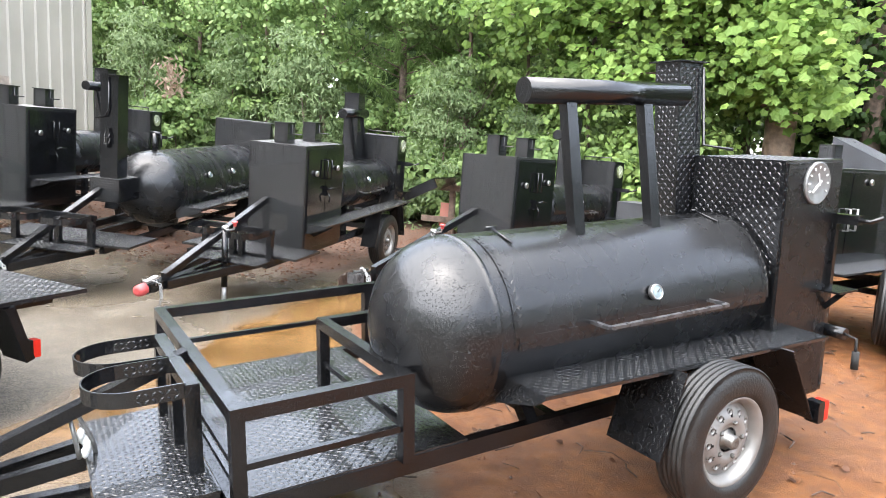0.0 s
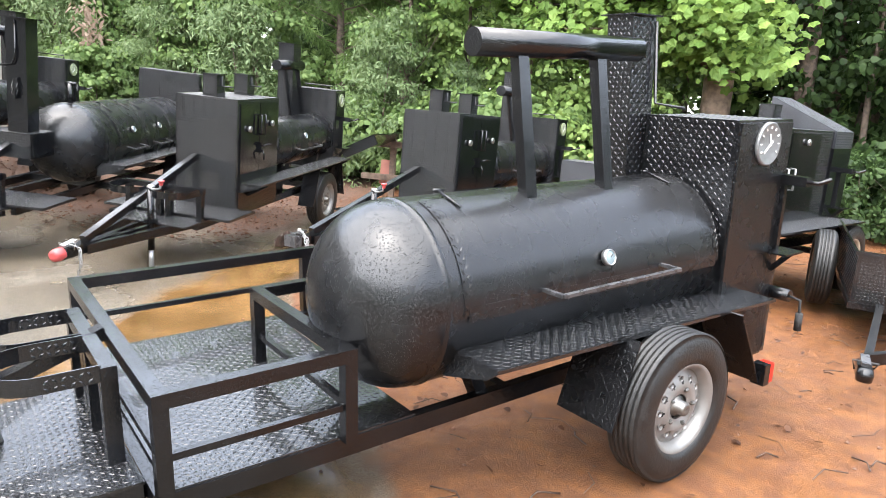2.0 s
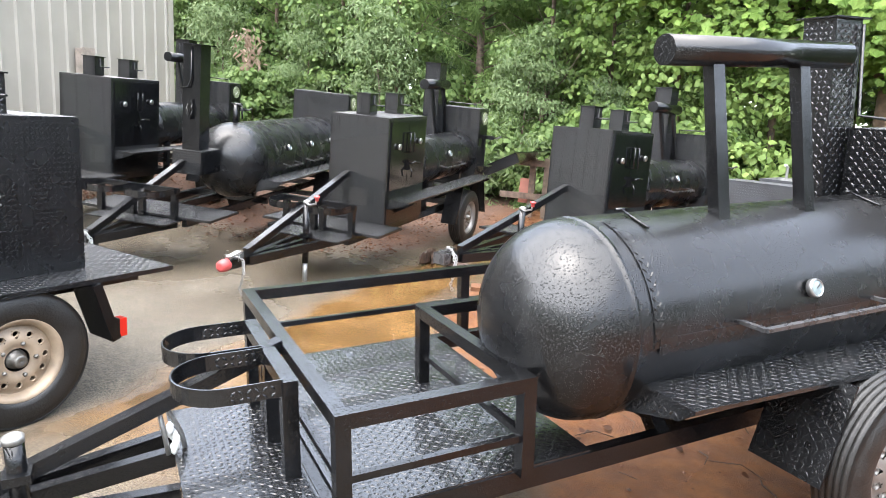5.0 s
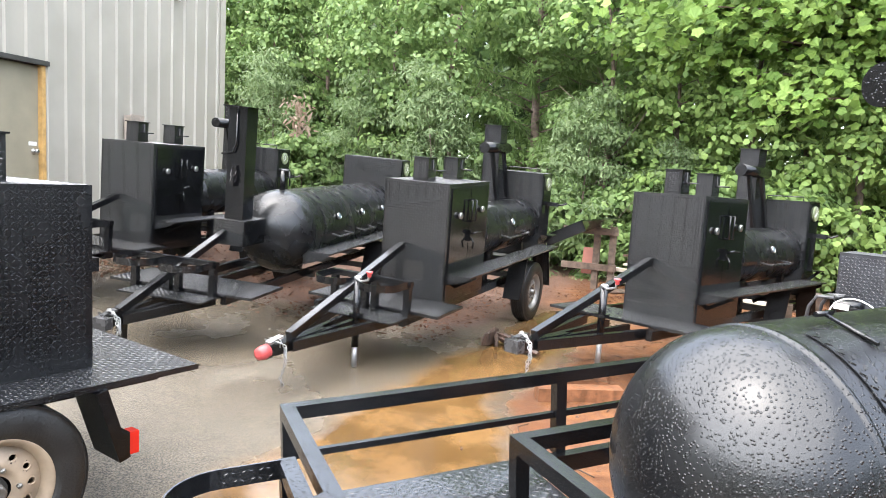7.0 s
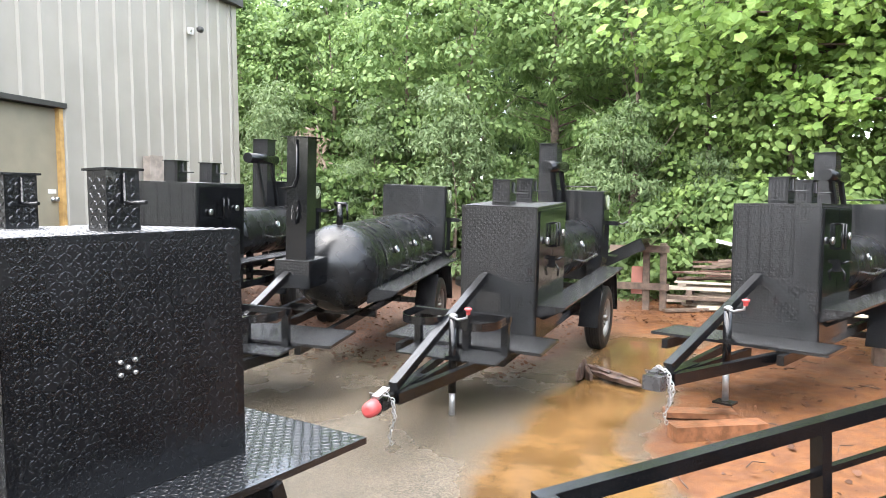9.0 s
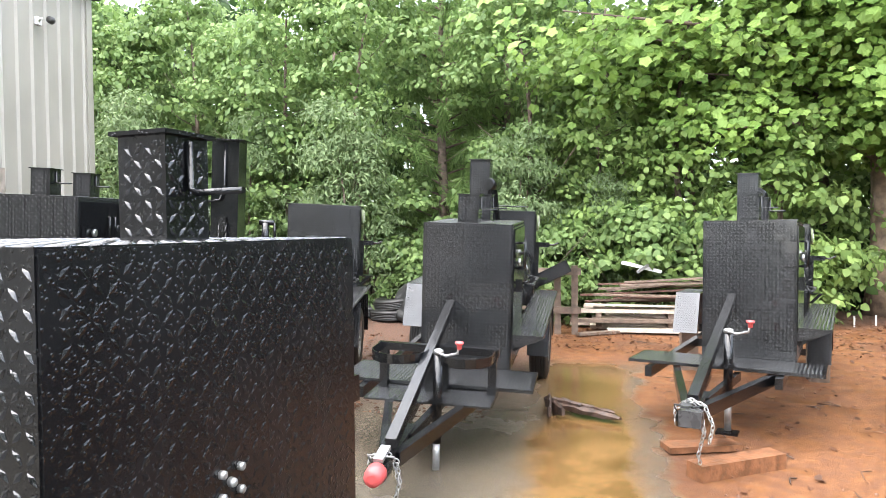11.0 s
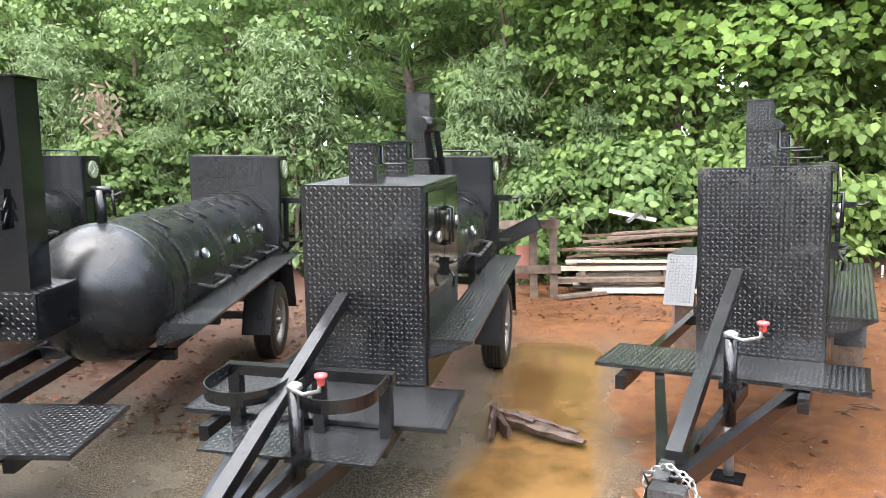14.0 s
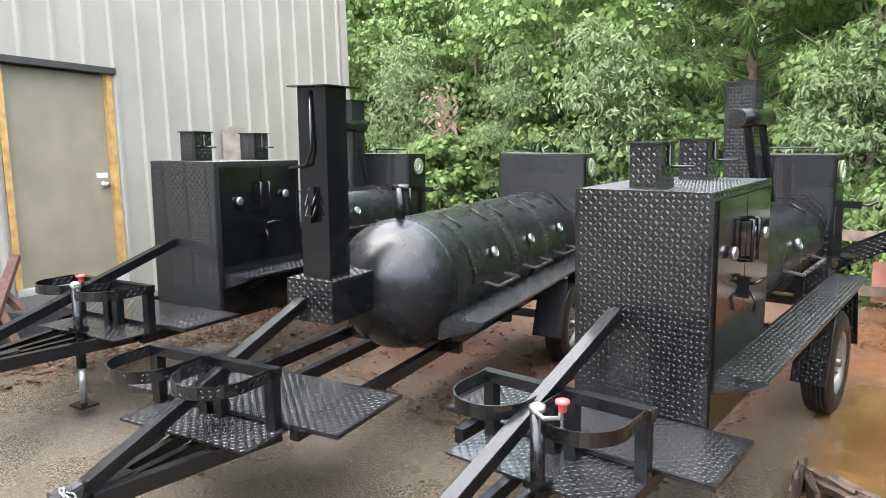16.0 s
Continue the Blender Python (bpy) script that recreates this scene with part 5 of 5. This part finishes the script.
def clumps(rng, n_clump, per, spread, rad, shape):
    """Leaf centres and outward normals on clumps scattered over a crown shape."""
    cs, ns = [], []
    for _ in range(n_clump):
        c = shape(rng)
        r = rad * rng.uniform(0.6, 1.25)
        d = rng.normal(0, 1, (per, 3))
        d /= np.linalg.norm(d, axis=1)[:, None]
        d[:, 2] = np.abs(d[:, 2]) * 0.8 - 0.25
        rr = r * rng.uniform(0.55, 1.05, per)[:, None]
        cs.append(c + d * rr * spread)
        ns.append(d)
    return np.concatenate(cs), np.concatenate(ns)


def column(w, h, z0=0.0):
    def f(rng):
        z = rng.uniform(z0, h)
        a = rng.uniform(0, 2 * math.pi)
        r = w * (0.75 + 0.25 * math.sin(z * 1.7)) * (1 - 0.45 * max(0, z - h * 0.6) / (h * 0.4)) * math.sqrt(rng.uniform(0.35, 1))
        return np.array([r * math.cos(a), r * math.sin(a), z])
    return f


def trunk_mesh(name, h, r, limbs, rng, bend=0.3, first=0.35, up=1.0):
    bm = bmesh.new()
    pts = [Vector((bend * math.sin(k * 0.5) * k / 8, bend * 0.6 * math.sin(k * 0.37), h * k / 8)) for k in range(9)]
    rod(bm, pts, [r * (1.35 if k == 0 else 1.0) * (1 - 0.85 * k / 8) for k in range(9)], 14)
    for k in range(limbs):
        z = h * (first + (0.9 - first) * k / limbs)
        a = rng.uniform(0, 2 * math.pi)
        i = min(7, int(z / h * 8))
        b = pts[i].lerp(pts[i + 1], z / h * 8 - i)
        L = rng.uniform(1.0, 2.0) * (1.2 - z / h)
        d = Vector((math.cos(a), math.sin(a), 0.45 * up))
        rr = r * 0.3 * (1.1 - z / h)
        rod(bm, [b, b + d * L * 0.5, b + d * L + Vector((0, 0, 0.2 * L * up))], [rr, rr * 0.7, rr * 0.25], 7)
    return to_mesh(name, bm, BARK)


def make_tree(name, trunk, crown, m, label, group=""):
    t = empty(name, m, label, "tree", group)
    a = new("trunk", trunk)
    b = new("crown", crown)
    a.parent = b.parent = t
    return t


rng = np.random.default_rng(4)
trk_a = trunk_mesh("trunk", 5.9, 0.08, 9, rng)
trk_b = trunk_mesh("trunk", 6.2, 0.11, 8, rng)
vines = []
for k, (kind, material, size, w) in enumerate((("vine", LEAF_VINE, 0.115, 1.4), ("vine", LEAF_VINE, 0.1, 1.5), ("vine", LEAF_WOODS, 0.15, 1.6), ("vine", LEAF_BRIGHT, 0.115, 1.5))):
    c, nn = clumps(rng, 120, (80, 86, 46, 84)[k], np.array([1, 1, 0.8]), 0.55, column(w, 5.9, -0.1))
    c[:, 2] = np.maximum(c[:, 2], 0.03)
    vines.append(leaf_mesh("crown", kind, material, c, nn, size, rng))
c, nn = clumps(rng, 110, 70, np.array([1, 1, 0.7]), 0.5, column(1.0, 3.4, 0.0))
c[:, 2] = np.maximum(c[:, 2], 0.03)
pale_crown = leaf_mesh("crown", "lance", LEAF_PALE, c, nn, 0.1, rng)
c, nn = clumps(rng, 80, 75, np.array([1, 1, 0.7]), 0.45, column(1.1, 1.9, 0.0))
c[:, 2] = np.maximum(c[:, 2], 0.03)
low_crown = leaf_mesh("crown", "vine", LEAF_VINE, c, nn, 0.115, rng)
# same low bush with the shade of the trees painted into its leaves
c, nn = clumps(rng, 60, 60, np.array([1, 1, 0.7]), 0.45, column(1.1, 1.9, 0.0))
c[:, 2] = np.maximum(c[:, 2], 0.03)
shade_crown = leaf_mesh("crown", "vine", LEAF_SHADE, c, nn, 0.11, rng)
# deep-wood crown, its gloom painted into the leaf colour
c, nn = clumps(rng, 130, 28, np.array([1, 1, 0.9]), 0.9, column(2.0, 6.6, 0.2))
far_crown = leaf_mesh("crown", "broad", LEAF_SHADE, c, nn, 0.33, rng)

# crown of the right-hand stand, overhead shade painted into its leaves
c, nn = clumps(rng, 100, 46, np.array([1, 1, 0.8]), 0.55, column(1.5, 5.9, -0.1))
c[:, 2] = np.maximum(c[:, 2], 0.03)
dim_crown = leaf_mesh("crown", "vine", LEAF_SHADE, c, nn, 0.15, rng)

# front edge of the wood: vine-draped saplings, then the darker stand behind
x, k = -13.0, 0
while x < 4.6:
    y = 7.4 + 0.5 * math.sin(x * 1.3) + (1.0 if x < -5 else 0) + 0.4 * math.sin(x * 3.1)
    if not -2.6 < x < -0.6:
        make_tree("tree", trk_a, vines[3] if x > 0.4 else vines[k % 2], place(x, y, height(x, y) - 0.05, 77 * k) @ Matrix.Scale(0.9 + 0.2 * ((k * 7) % 5) / 5, 4), "vine-draped leafy green tree at the wood's edge", "wood edge trees")
    x += 1.45
    k += 1
for k in range(17):
    x = -15 + k * 2.1
    y = 11.0 + 1.2 * math.sin(k * 2.3)
    make_tree("tree", trk_b, vines[2], place(x, y, height(x, y) - 0.05, 53 * k) @ Matrix.Scale(1.05 + 0.2 * ((k * 3) % 4) / 4, 4), "tall shaded tree inside the wood", "wood trees")
# deepest row: dark leaf colour stands in for the wood's shade
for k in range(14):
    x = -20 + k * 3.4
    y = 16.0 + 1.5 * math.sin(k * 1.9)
    make_tree("tree", trk_b, far_crown, place(x, y, height(x, y) - 0.05, 31 * k) @ Matrix.Scale(1.2, 4), "deep wood tree with shade painted into its leaves", "deep wood trees")
# right-hand stand: its shade comes from the painted leaf colour
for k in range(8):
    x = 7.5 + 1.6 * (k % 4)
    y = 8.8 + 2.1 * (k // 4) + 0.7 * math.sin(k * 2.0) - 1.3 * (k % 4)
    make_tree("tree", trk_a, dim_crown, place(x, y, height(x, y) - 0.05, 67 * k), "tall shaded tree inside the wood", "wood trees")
# unseen ring of trees, added behind the viewpoint to darken reflections in the steel
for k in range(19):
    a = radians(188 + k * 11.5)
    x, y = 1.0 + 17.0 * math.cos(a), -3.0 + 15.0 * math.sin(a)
    make_tree("tree", trk_b, far_crown, place(x, y, height(x, y) - 0.05, 47 * k) @ Matrix.Scale(0.85, 4), "unseen dark tree added behind the yard to darken reflections", "road trees")
for x, y, s, yaw in ((-2.9, 6.3, 1.05, 20), (-4.9, 6.9, 0.95, 130), (0.1, 6.6, 0.95, 220), (-7.6, 7.2, 1.1, 300), (1.6, 6.9, 0.7, 40)):
    make_tree("shrub", trunk_mesh("trunk", 2.6, 0.04, 5, rng, 0.1, 0.2), pale_crown, place(x, y, height(x, y), yaw) @ Matrix.Scale(s, 4), "pale green feathery-leaved shrub", "shrubs")["category"] = "shrub"
low_trunk = trunk_mesh("trunk", 1.4, 0.025, 5, rng, 0.05, 0.1)
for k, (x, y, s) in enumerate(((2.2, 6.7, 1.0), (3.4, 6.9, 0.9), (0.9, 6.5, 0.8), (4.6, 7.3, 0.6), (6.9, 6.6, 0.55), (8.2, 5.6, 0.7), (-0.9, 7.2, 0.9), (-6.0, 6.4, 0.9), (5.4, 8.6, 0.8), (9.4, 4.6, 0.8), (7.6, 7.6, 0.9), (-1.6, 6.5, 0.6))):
    # right of x 4.5 the leaf colour itself carries the shade
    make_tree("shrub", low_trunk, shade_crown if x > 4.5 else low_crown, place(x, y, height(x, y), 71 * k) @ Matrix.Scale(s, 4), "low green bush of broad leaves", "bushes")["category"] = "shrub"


def maple():
    t = empty("maple_tree", place(6.2, 7.8, height(6.2, 7.8) - 0.05, 0), "broad-leaved maple with low bright green boughs", "tree")
    bm = bmesh.new()
    pts = [Vector((0.05 * math.sin(k), 0.04 * k * 0.3, 11.0 * k / 10)) for k in range(11)]
    rod(bm, pts, [0.36, 0.28, 0.27, 0.26, 0.24, 0.22, 0.2, 0.17, 0.14, 0.1, 0.05], 22)
    part("trunk", bm, MAPLE_BARK, t)
    r2 = np.random.default_rng(9)
    boughs = []
    for k in range(72):
        u = (k + 0.5) / 72
        tip = Vector((r2.uniform(-5.8, 1.0), r2.uniform(-2.6, -0.4), 2.95 + 5.7 * u + r2.uniform(-0.3, 0.5)))
        tip.z += 0.12 * max(0.0, -tip.x - 2.0)
        base = Vector((0, 0, min(9.5, max(2.6, tip.z - 0.9))))
        bm = bmesh.new()
        midp = base.lerp(tip, 0.55) + Vector((0, 0, 0.35))
        rod(bm, [base, midp, tip], [0.06, 0.035, 0.01], 7)
        part("bough", bm, BARK, t)
        boughs.append((base, midp, tip))
    cs = []
    for base, midp, tip in boughs:
        for f in np.linspace(0.35, 1.06, 7):
            p = base.lerp(midp, f / 0.55) if f < 0.55 else midp.lerp(tip, (f - 0.55) / 0.45)
            cs.append(np.array(p) + r2.normal(0, 0.22, 3))
    cent, nor = [], []
    for c0 in cs:
        nl = 50
        d = r2.normal(0, 1, (nl, 3)) * np.array([1, 1, 0.6])
        cent.append(c0 + d * 0.36)
        nor.append(np.tile(np.array([-0.2, -0.85, 0.3]), (nl, 1)))
    me = leaf_mesh("crown", "maple", LEAF_MAPLE, np.concatenate(cent), np.concatenate(nor), 0.142, r2, 0.5)
    o = new("crown", me)
    o.parent = t


maple()


def pine(x, y, s):
    t = empty("pine_tree", place(x, y, height(x, y) - 0.05, 0) @ Matrix.Scale(s, 4), "soft-needled young pine tree", "tree")
    r3 = np.random.default_rng(int(abs(x) * 10))
    bm = bmesh.new()
    rod(bm, [Vector((0.04 * math.sin(k), 0, 7.4 * k / 8)) for k in range(9)], [0.13 * (1 - 0.1 * k) for k in range(9)], 10)
    part("trunk", bm, BARK, t)
    cent, nor = [], []
    for k in range(60):
        z = 1.0 + 6.2 * k / 60
        a = k * 2.4
        L = 1.9 * (1 - z / 12)
        tip = np.array([math.cos(a) * L, math.sin(a) * L, z + 0.45])
        bm = bmesh.new()
        rod(bm, [(0, 0, z), tuple(tip)], [0.025, 0.006], 5)
        part("bough", bm, BARK, t)
        for f in np.linspace(0.35, 1.0, 6):
            c0 = np.array([0, 0, z]) * (1 - f) + tip * f
            d = r3.normal(0, 1, (46, 3))
            d /= np.linalg.norm(d, axis=1)[:, None]
            cent.append(np.repeat(c0[None], 46, 0) + d * 0.04)
            nor.append(d)
    o = new("crown", leaf_mesh("crown", "needle", NEEDLES, np.concatenate(cent), np.concatenate(nor), 0.26, r3, 0.1))
    o.parent = t


pine(-1.6, 8.6, 1.0)
pine(-0.4, 10.2, 1.15)


def trunk_only(x, y, r, h):
    t = empty("tree", place(x, y, height(x, y) - 0.05, 40), "bare brown trunk of a tall forest tree", "tree")
    bm = bmesh.new()
    rod(bm, [Vector((0.03 * math.sin(k), 0.02 * k, h * k / 8)) for k in range(9)], [r * (1.3 if k == 0 else 1 - 0.06 * k) for k in range(9)], 18)
    part("trunk", bm, BARK, t)
    o = new("crown", vines[2])
    o.parent = t
    o.matrix_local = Matrix.Translation((0, 0, 5.5)) @ Matrix.Scale(0.8, 4)


trunk_only(7.9, 8.4, 0.2, 9.0)
trunk_only(8.8, 9.6, 0.16, 9.0)


# dead brown spray caught in the vines
def dead_spray():
    r4 = np.random.default_rng(3)
    p = np.stack([r4.normal(-5.85, 0.11, 160), r4.normal(6.0, 0.1, 160), r4.uniform(2.3, 3.1, 160)], 1)
    p[:, 0] += (p[:, 2] - 2.7) * -0.25
    m = foliage("dead_leaves", (0.20, 0.14, 0.10), (0.36, 0.28, 0.22), 0.7)
    me = leaf_mesh("dead_leaves", "lance", m, p, r4.normal(0, 1, (160, 3)), 0.17, r4)
    tagged(new("dead_leaves", me), "dead brown spray of leaves caught in green vines", "dead foliage", kind="stuff")


dead_spray()


# ---- clutter ----
def board(name, a, b, w, h, material, label, category, group="", roll=(0, 0, 1)):
    bm = bmesh.new()
    bar(bm, a, b, w, h, roll)
    return solid(name, bm, material, label, category, bevel=0.006, group=group)


board("timber_block", (1.83, -0.76, 0.05), (2.38, -0.42, 0.05), 0.14, 0.10, TIMBER, "wet brown timber block on red clay", "timber")
board("plank", (1.72, -0.25, 0.03), (2.2, -0.1, 0.03), 0.16, 0.04, TIMBER, "wet brown plank under the jack foot", "plank")
for px, py in ((-0.66, 1.7), (0.55, 1.75), (0.5, 2.7), (-0.5, 2.7)):
    q = place(2.29, 0.80, 0.03, -21) @ Vector((px, py, 0))
    board("support_post", (q.x, q.y, -0.01), (q.x, q.y, 0.44 + 0.03 * py), 0.17, 0.17, GREYWOOD, "squat timber post propping the trailer", "post", "support posts", (0, 1, 0))


def broken_log():
    t = empty("broken_log", place(0.92, 0.45, 0.0, 0), "split rotten log lying in the puddle", "log")
    r5 = random.Random(5)
    for a, b, w, h in (((-0.02, 0.32, 0.07), (0.0, -0.14, 0.09), 0.03, 0.16), ((-0.06, 0.38, 0.05), (0.1, -0.02, 0.06), 0.04, 0.11), ((0.05, 0.2, 0.07), (0.54, -0.06, 0.035), 0.11, 0.05), ((0.1, 0.26, 0.08), (0.5, 0.02, 0.06), 0.05, 0.035), ((0.02, 0.22, 0.1), (0.24, 0.1, 0.08), 0.06, 0.06)):
        bm = bmesh.new()
        a, b = Vector(a), Vector(b)
        last = None
        n = 9
        prof = [(-0.5, -0.4), (0.4, -0.5), (0.5, 0.3), (0.1, 0.5), (-0.4, 0.35)]
        for k in range(n + 1):
            f = k / n
            s = (0.45 + 0.55 * math.sin(math.pi * (0.12 + 0.8 * f))) * r5.uniform(0.85, 1.15)
            side = Vector((b.y - a.y, a.x - b.x, 0)).normalized()
            ring = [bm.verts.new(a.lerp(b, f) + side * (px * w * s + r5.uniform(-0.007, 0.007)) + Vector((0, 0, pz * h * s + r5.uniform(-0.008, 0.008)))) for px, pz in prof]
            if last:
                for q in range(5):
                    bm.faces.new([last[q], last[(q + 1) % 5], ring[(q + 1) % 5], ring[q]])
            else:
                bm.faces.new(ring[::-1])
            last = ring
        bm.faces.new(last)
        part("splinter", bm, ROT, t)


broken_log()


def board_pile():
    r6 = random.Random(8)
    for k in range(3):
        z = 0.06 + k * 0.125
        for j in range(3):
            y = 5.1 + 0.3 * j + r6.uniform(-0.08, 0.08)
            x0 = 1.1 + r6.uniform(-0.3, 0.45)
            mt = PALE if r6.random() < 0.75 else GREYWOOD
            lab = "pale sawn board in a loose stack" if mt is PALE else "grey weathered board in a loose stack"
            board("board", (x0, y, z), (x0 + 1.8 + r6.uniform(0, 0.5), y + r6.uniform(-0.1, 0.2), z + r6.uniform(-0.01, 0.02)), r6.uniform(0.1, 0.2), 0.05, mt, lab, "board", "stacked boards")
        if k < 2:
            for xx in (1.4, 2.4):
                board("board_spacer", (xx, 5.1, z + 0.065), (xx, 5.8, z + 0.065), 0.08, 0.075, GREYWOOD, "grey timber spacer between stacked boards", "board", "board spacers")
    for k in range(12):
        x0, y0 = 1.2 + r6.uniform(-0.2, 0.6), 5.15 + r6.uniform(0, 0.6)
        a = r6.uniform(-0.3, 0.25)
        mt = r6.choice((GREYWOOD, GREYWOOD, PALE, RUST))
        board("slat", (x0, y0, 0.40 + 0.028 * k), (x0 + 1.6 * math.cos(a), y0 + 1.6 * math.sin(a) * 0.5, 0.43 + 0.03 * k + r6.uniform(-0.04, 0.16)), 0.09, 0.025, mt, "thin loose slat thrown on the board stack", "slat", "loose slats")
    board("channel", (1.75, 5.4, 1.0), (2.3, 5.55, 0.86), 0.1, 0.05, WHITE, "white metal channel lying on the boards", "channel")
    board("channel", (1.95, 5.35, 0.86), (2.2, 5.45, 1.02), 0.04, 0.04, ZINC, "bright metal offcut lying on the boards", "channel")
    for x in (0.82, 1.06):
        board("fence_post", (x, 4.9, 0.0), (x, 4.92, 0.98), 0.09, 0.09, GREYWOOD, "weathered wooden post of a crate", "post", "crate posts", (0, 1, 0))
    for z in (0.35, 0.9):
        board("crate_rail", (0.3, 4.84, z), (1.15, 4.84, z), 0.03, 0.1, GREYWOOD, "weathered wooden rail nailed to posts", "rail", "crate rails")
    board("plank", (1.1, 4.7, 0.03), (1.75, 5.05, 0.04), 0.12, 0.04, GREYWOOD, "grey plank lying on the ground", "plank")
    board("crate", (0.68, 4.95, 0.22), (0.68, 5.02, 0.62), 0.16, 0.1, ORANGE, "faded orange plastic crate", "crate", roll=(0, 1, 0))


board_pile()


def ramp():
    t = empty("ramp", place(0.47, 3.4, 0.86, -6, 0, -26), "tread-plate tailgate leaning on the crate", "ramp")
    bm = bmesh.new()
    box(bm, 0.0, 0.58, 0.0, 1.5, 0.0, 0.02)
    box(bm, 0.0, 0.58, -0.02, 0.0, -0.13, 0.02)
    part("panel", bm, PLATE, t, "", 0.003)


ramp()


def tyre_pile():
    tyre = WHEEL_DATA["tyre"]
    for k, (x, y, z, rx, ry) in enumerate(((-1.95, 5.9, 0.1, 0, 90), (-1.9, 5.95, 0.29, 0, 84), (-1.55, 5.7, 0.34, 0, 25), (-2.4, 6.1, 0.1, 0, 88), (-1.2, 5.95, 0.34, 10, 60))):
        o = new("old_tyre", tyre)
        o.matrix_world = Matrix.Translation((x, y, z + height(x, y))) @ pose(0, 0, 0, rx, ry, 30 * k)
        tagged(o, "old black tyre dumped at the wood's edge", "tyre", "dumped tyres")


tyre_pile()


def rusty_scrap():
    h = height(-4.6, -0.9)
    for k, (a, b) in enumerate((((-4.35, -1.55, h), (-4.75, -1.2, h + 1.05)), ((-4.2, -1.2, h), (-4.8, -1.35, h + 0.95)), ((-4.1, -1.5, h + 0.02), (-4.7, -1.0, h + 0.7)), ((-4.3, -0.9, h), (-4.85, -1.4, h + 0.85)))):
        board("iron_bar", a, b, 0.07, 0.05, RUST, "rusty iron angle bar leaning in a heap", "iron bar", "rusty bars")


rusty_scrap()


for x, y in ((5.15, 6.2), (5.5, 6.35)):
    board("stake", (x, y, height(x, y)), (x, y, height(x, y) + 0.16), 0.02, 0.02, WHITE, "short white marker stake in leaf litter", "stake", "marker stakes", (0, 1, 0))


# fallen leaves, twigs and clods: uncountable litter
def litter():
    r7 = np.random.default_rng(12)
    pts = []
    for _ in range(8200):
        u = r7.random()
        if u < 0.45:
            x, y = r7.uniform(-5.2, 0.4), r7.uniform(0.2, 4.5)
        elif u < 0.8:
            x, y = r7.uniform(0.5, 9.0), r7.uniform(3.5, 7.0)
        elif u < 0.86:
            x, y = r7.uniform(2.0, 7.5), r7.uniform(-3.5, 3.5)
        else:
            x, y = r7.uniform(-4.6, -3.6), r7.uniform(-1.6, 1.2)
        pts.append((x, y, height(x, y) + r7.uniform(0.01, 0.04)))
    m = foliage("litter_leaves", (0.05, 0.024, 0.014), (0.17, 0.085, 0.05), 0.6)
    nn = np.tile(np.array([0.0, 0, 1.0]), (len(pts), 1))
    me = leaf_mesh("fallen_leaves", "vine", m, np.array(pts), nn, 0.045, r7)
    tagged(new("fallen_leaves", me), "scattered brown fallen leaves on wet ground", "leaves", kind="stuff")
    bm = bmesh.new()
    rr = random.Random(3)
    for _ in range(420):
        x, y = rr.uniform(1.8, 8.0), rr.uniform(-4.0, 5.5)
        a, L = rr.uniform(0, 6.3), rr.uniform(0.04, 0.26)
        z = height(x, y) + 0.014
        p = Vector((x, y, z))
        rod(bm, [p, p + Vector((math.cos(a) * L * 0.5, math.sin(a) * L * 0.5, 0.012)), p + Vector((math.cos(a + 0.4) * L, math.sin(a + 0.4) * L, 0))], rr.uniform(0.0015, 0.005), 5)
    solid("twigs", bm, ROT, "thin dark twigs strewn over red clay", "twigs", "stuff")
    bm = bmesh.new()
    for _ in range(900):
        x, y = rr.uniform(1.7, 8.0), rr.uniform(-4.5, 5.0)
        s = rr.uniform(0.004, 0.015)
        z = height(x, y) + s * 0.3
        vs = [bm.verts.new((x + s * px * rr.uniform(0.7, 1.3), y + s * py * rr.uniform(0.7, 1.3), z + s * pz * rr.uniform(0.5, 0.9))) for px, py, pz in ((1, 0, 0), (-1, 0, 0), (0, 1, 0), (0, -1, 0), (0, 0, 1), (0, 0, -1))]
        for f in ((0, 2, 4), (2, 1, 4), (1, 3, 4), (3, 0, 4), (2, 0, 5), (1, 2, 5), (3, 1, 5), (0, 3, 5)):
            bm.faces.new([vs[i] for i in f])
    solid("gravel", bm, LEAFMESS, "small clods and stones on red clay", "gravel", "stuff")


litter()
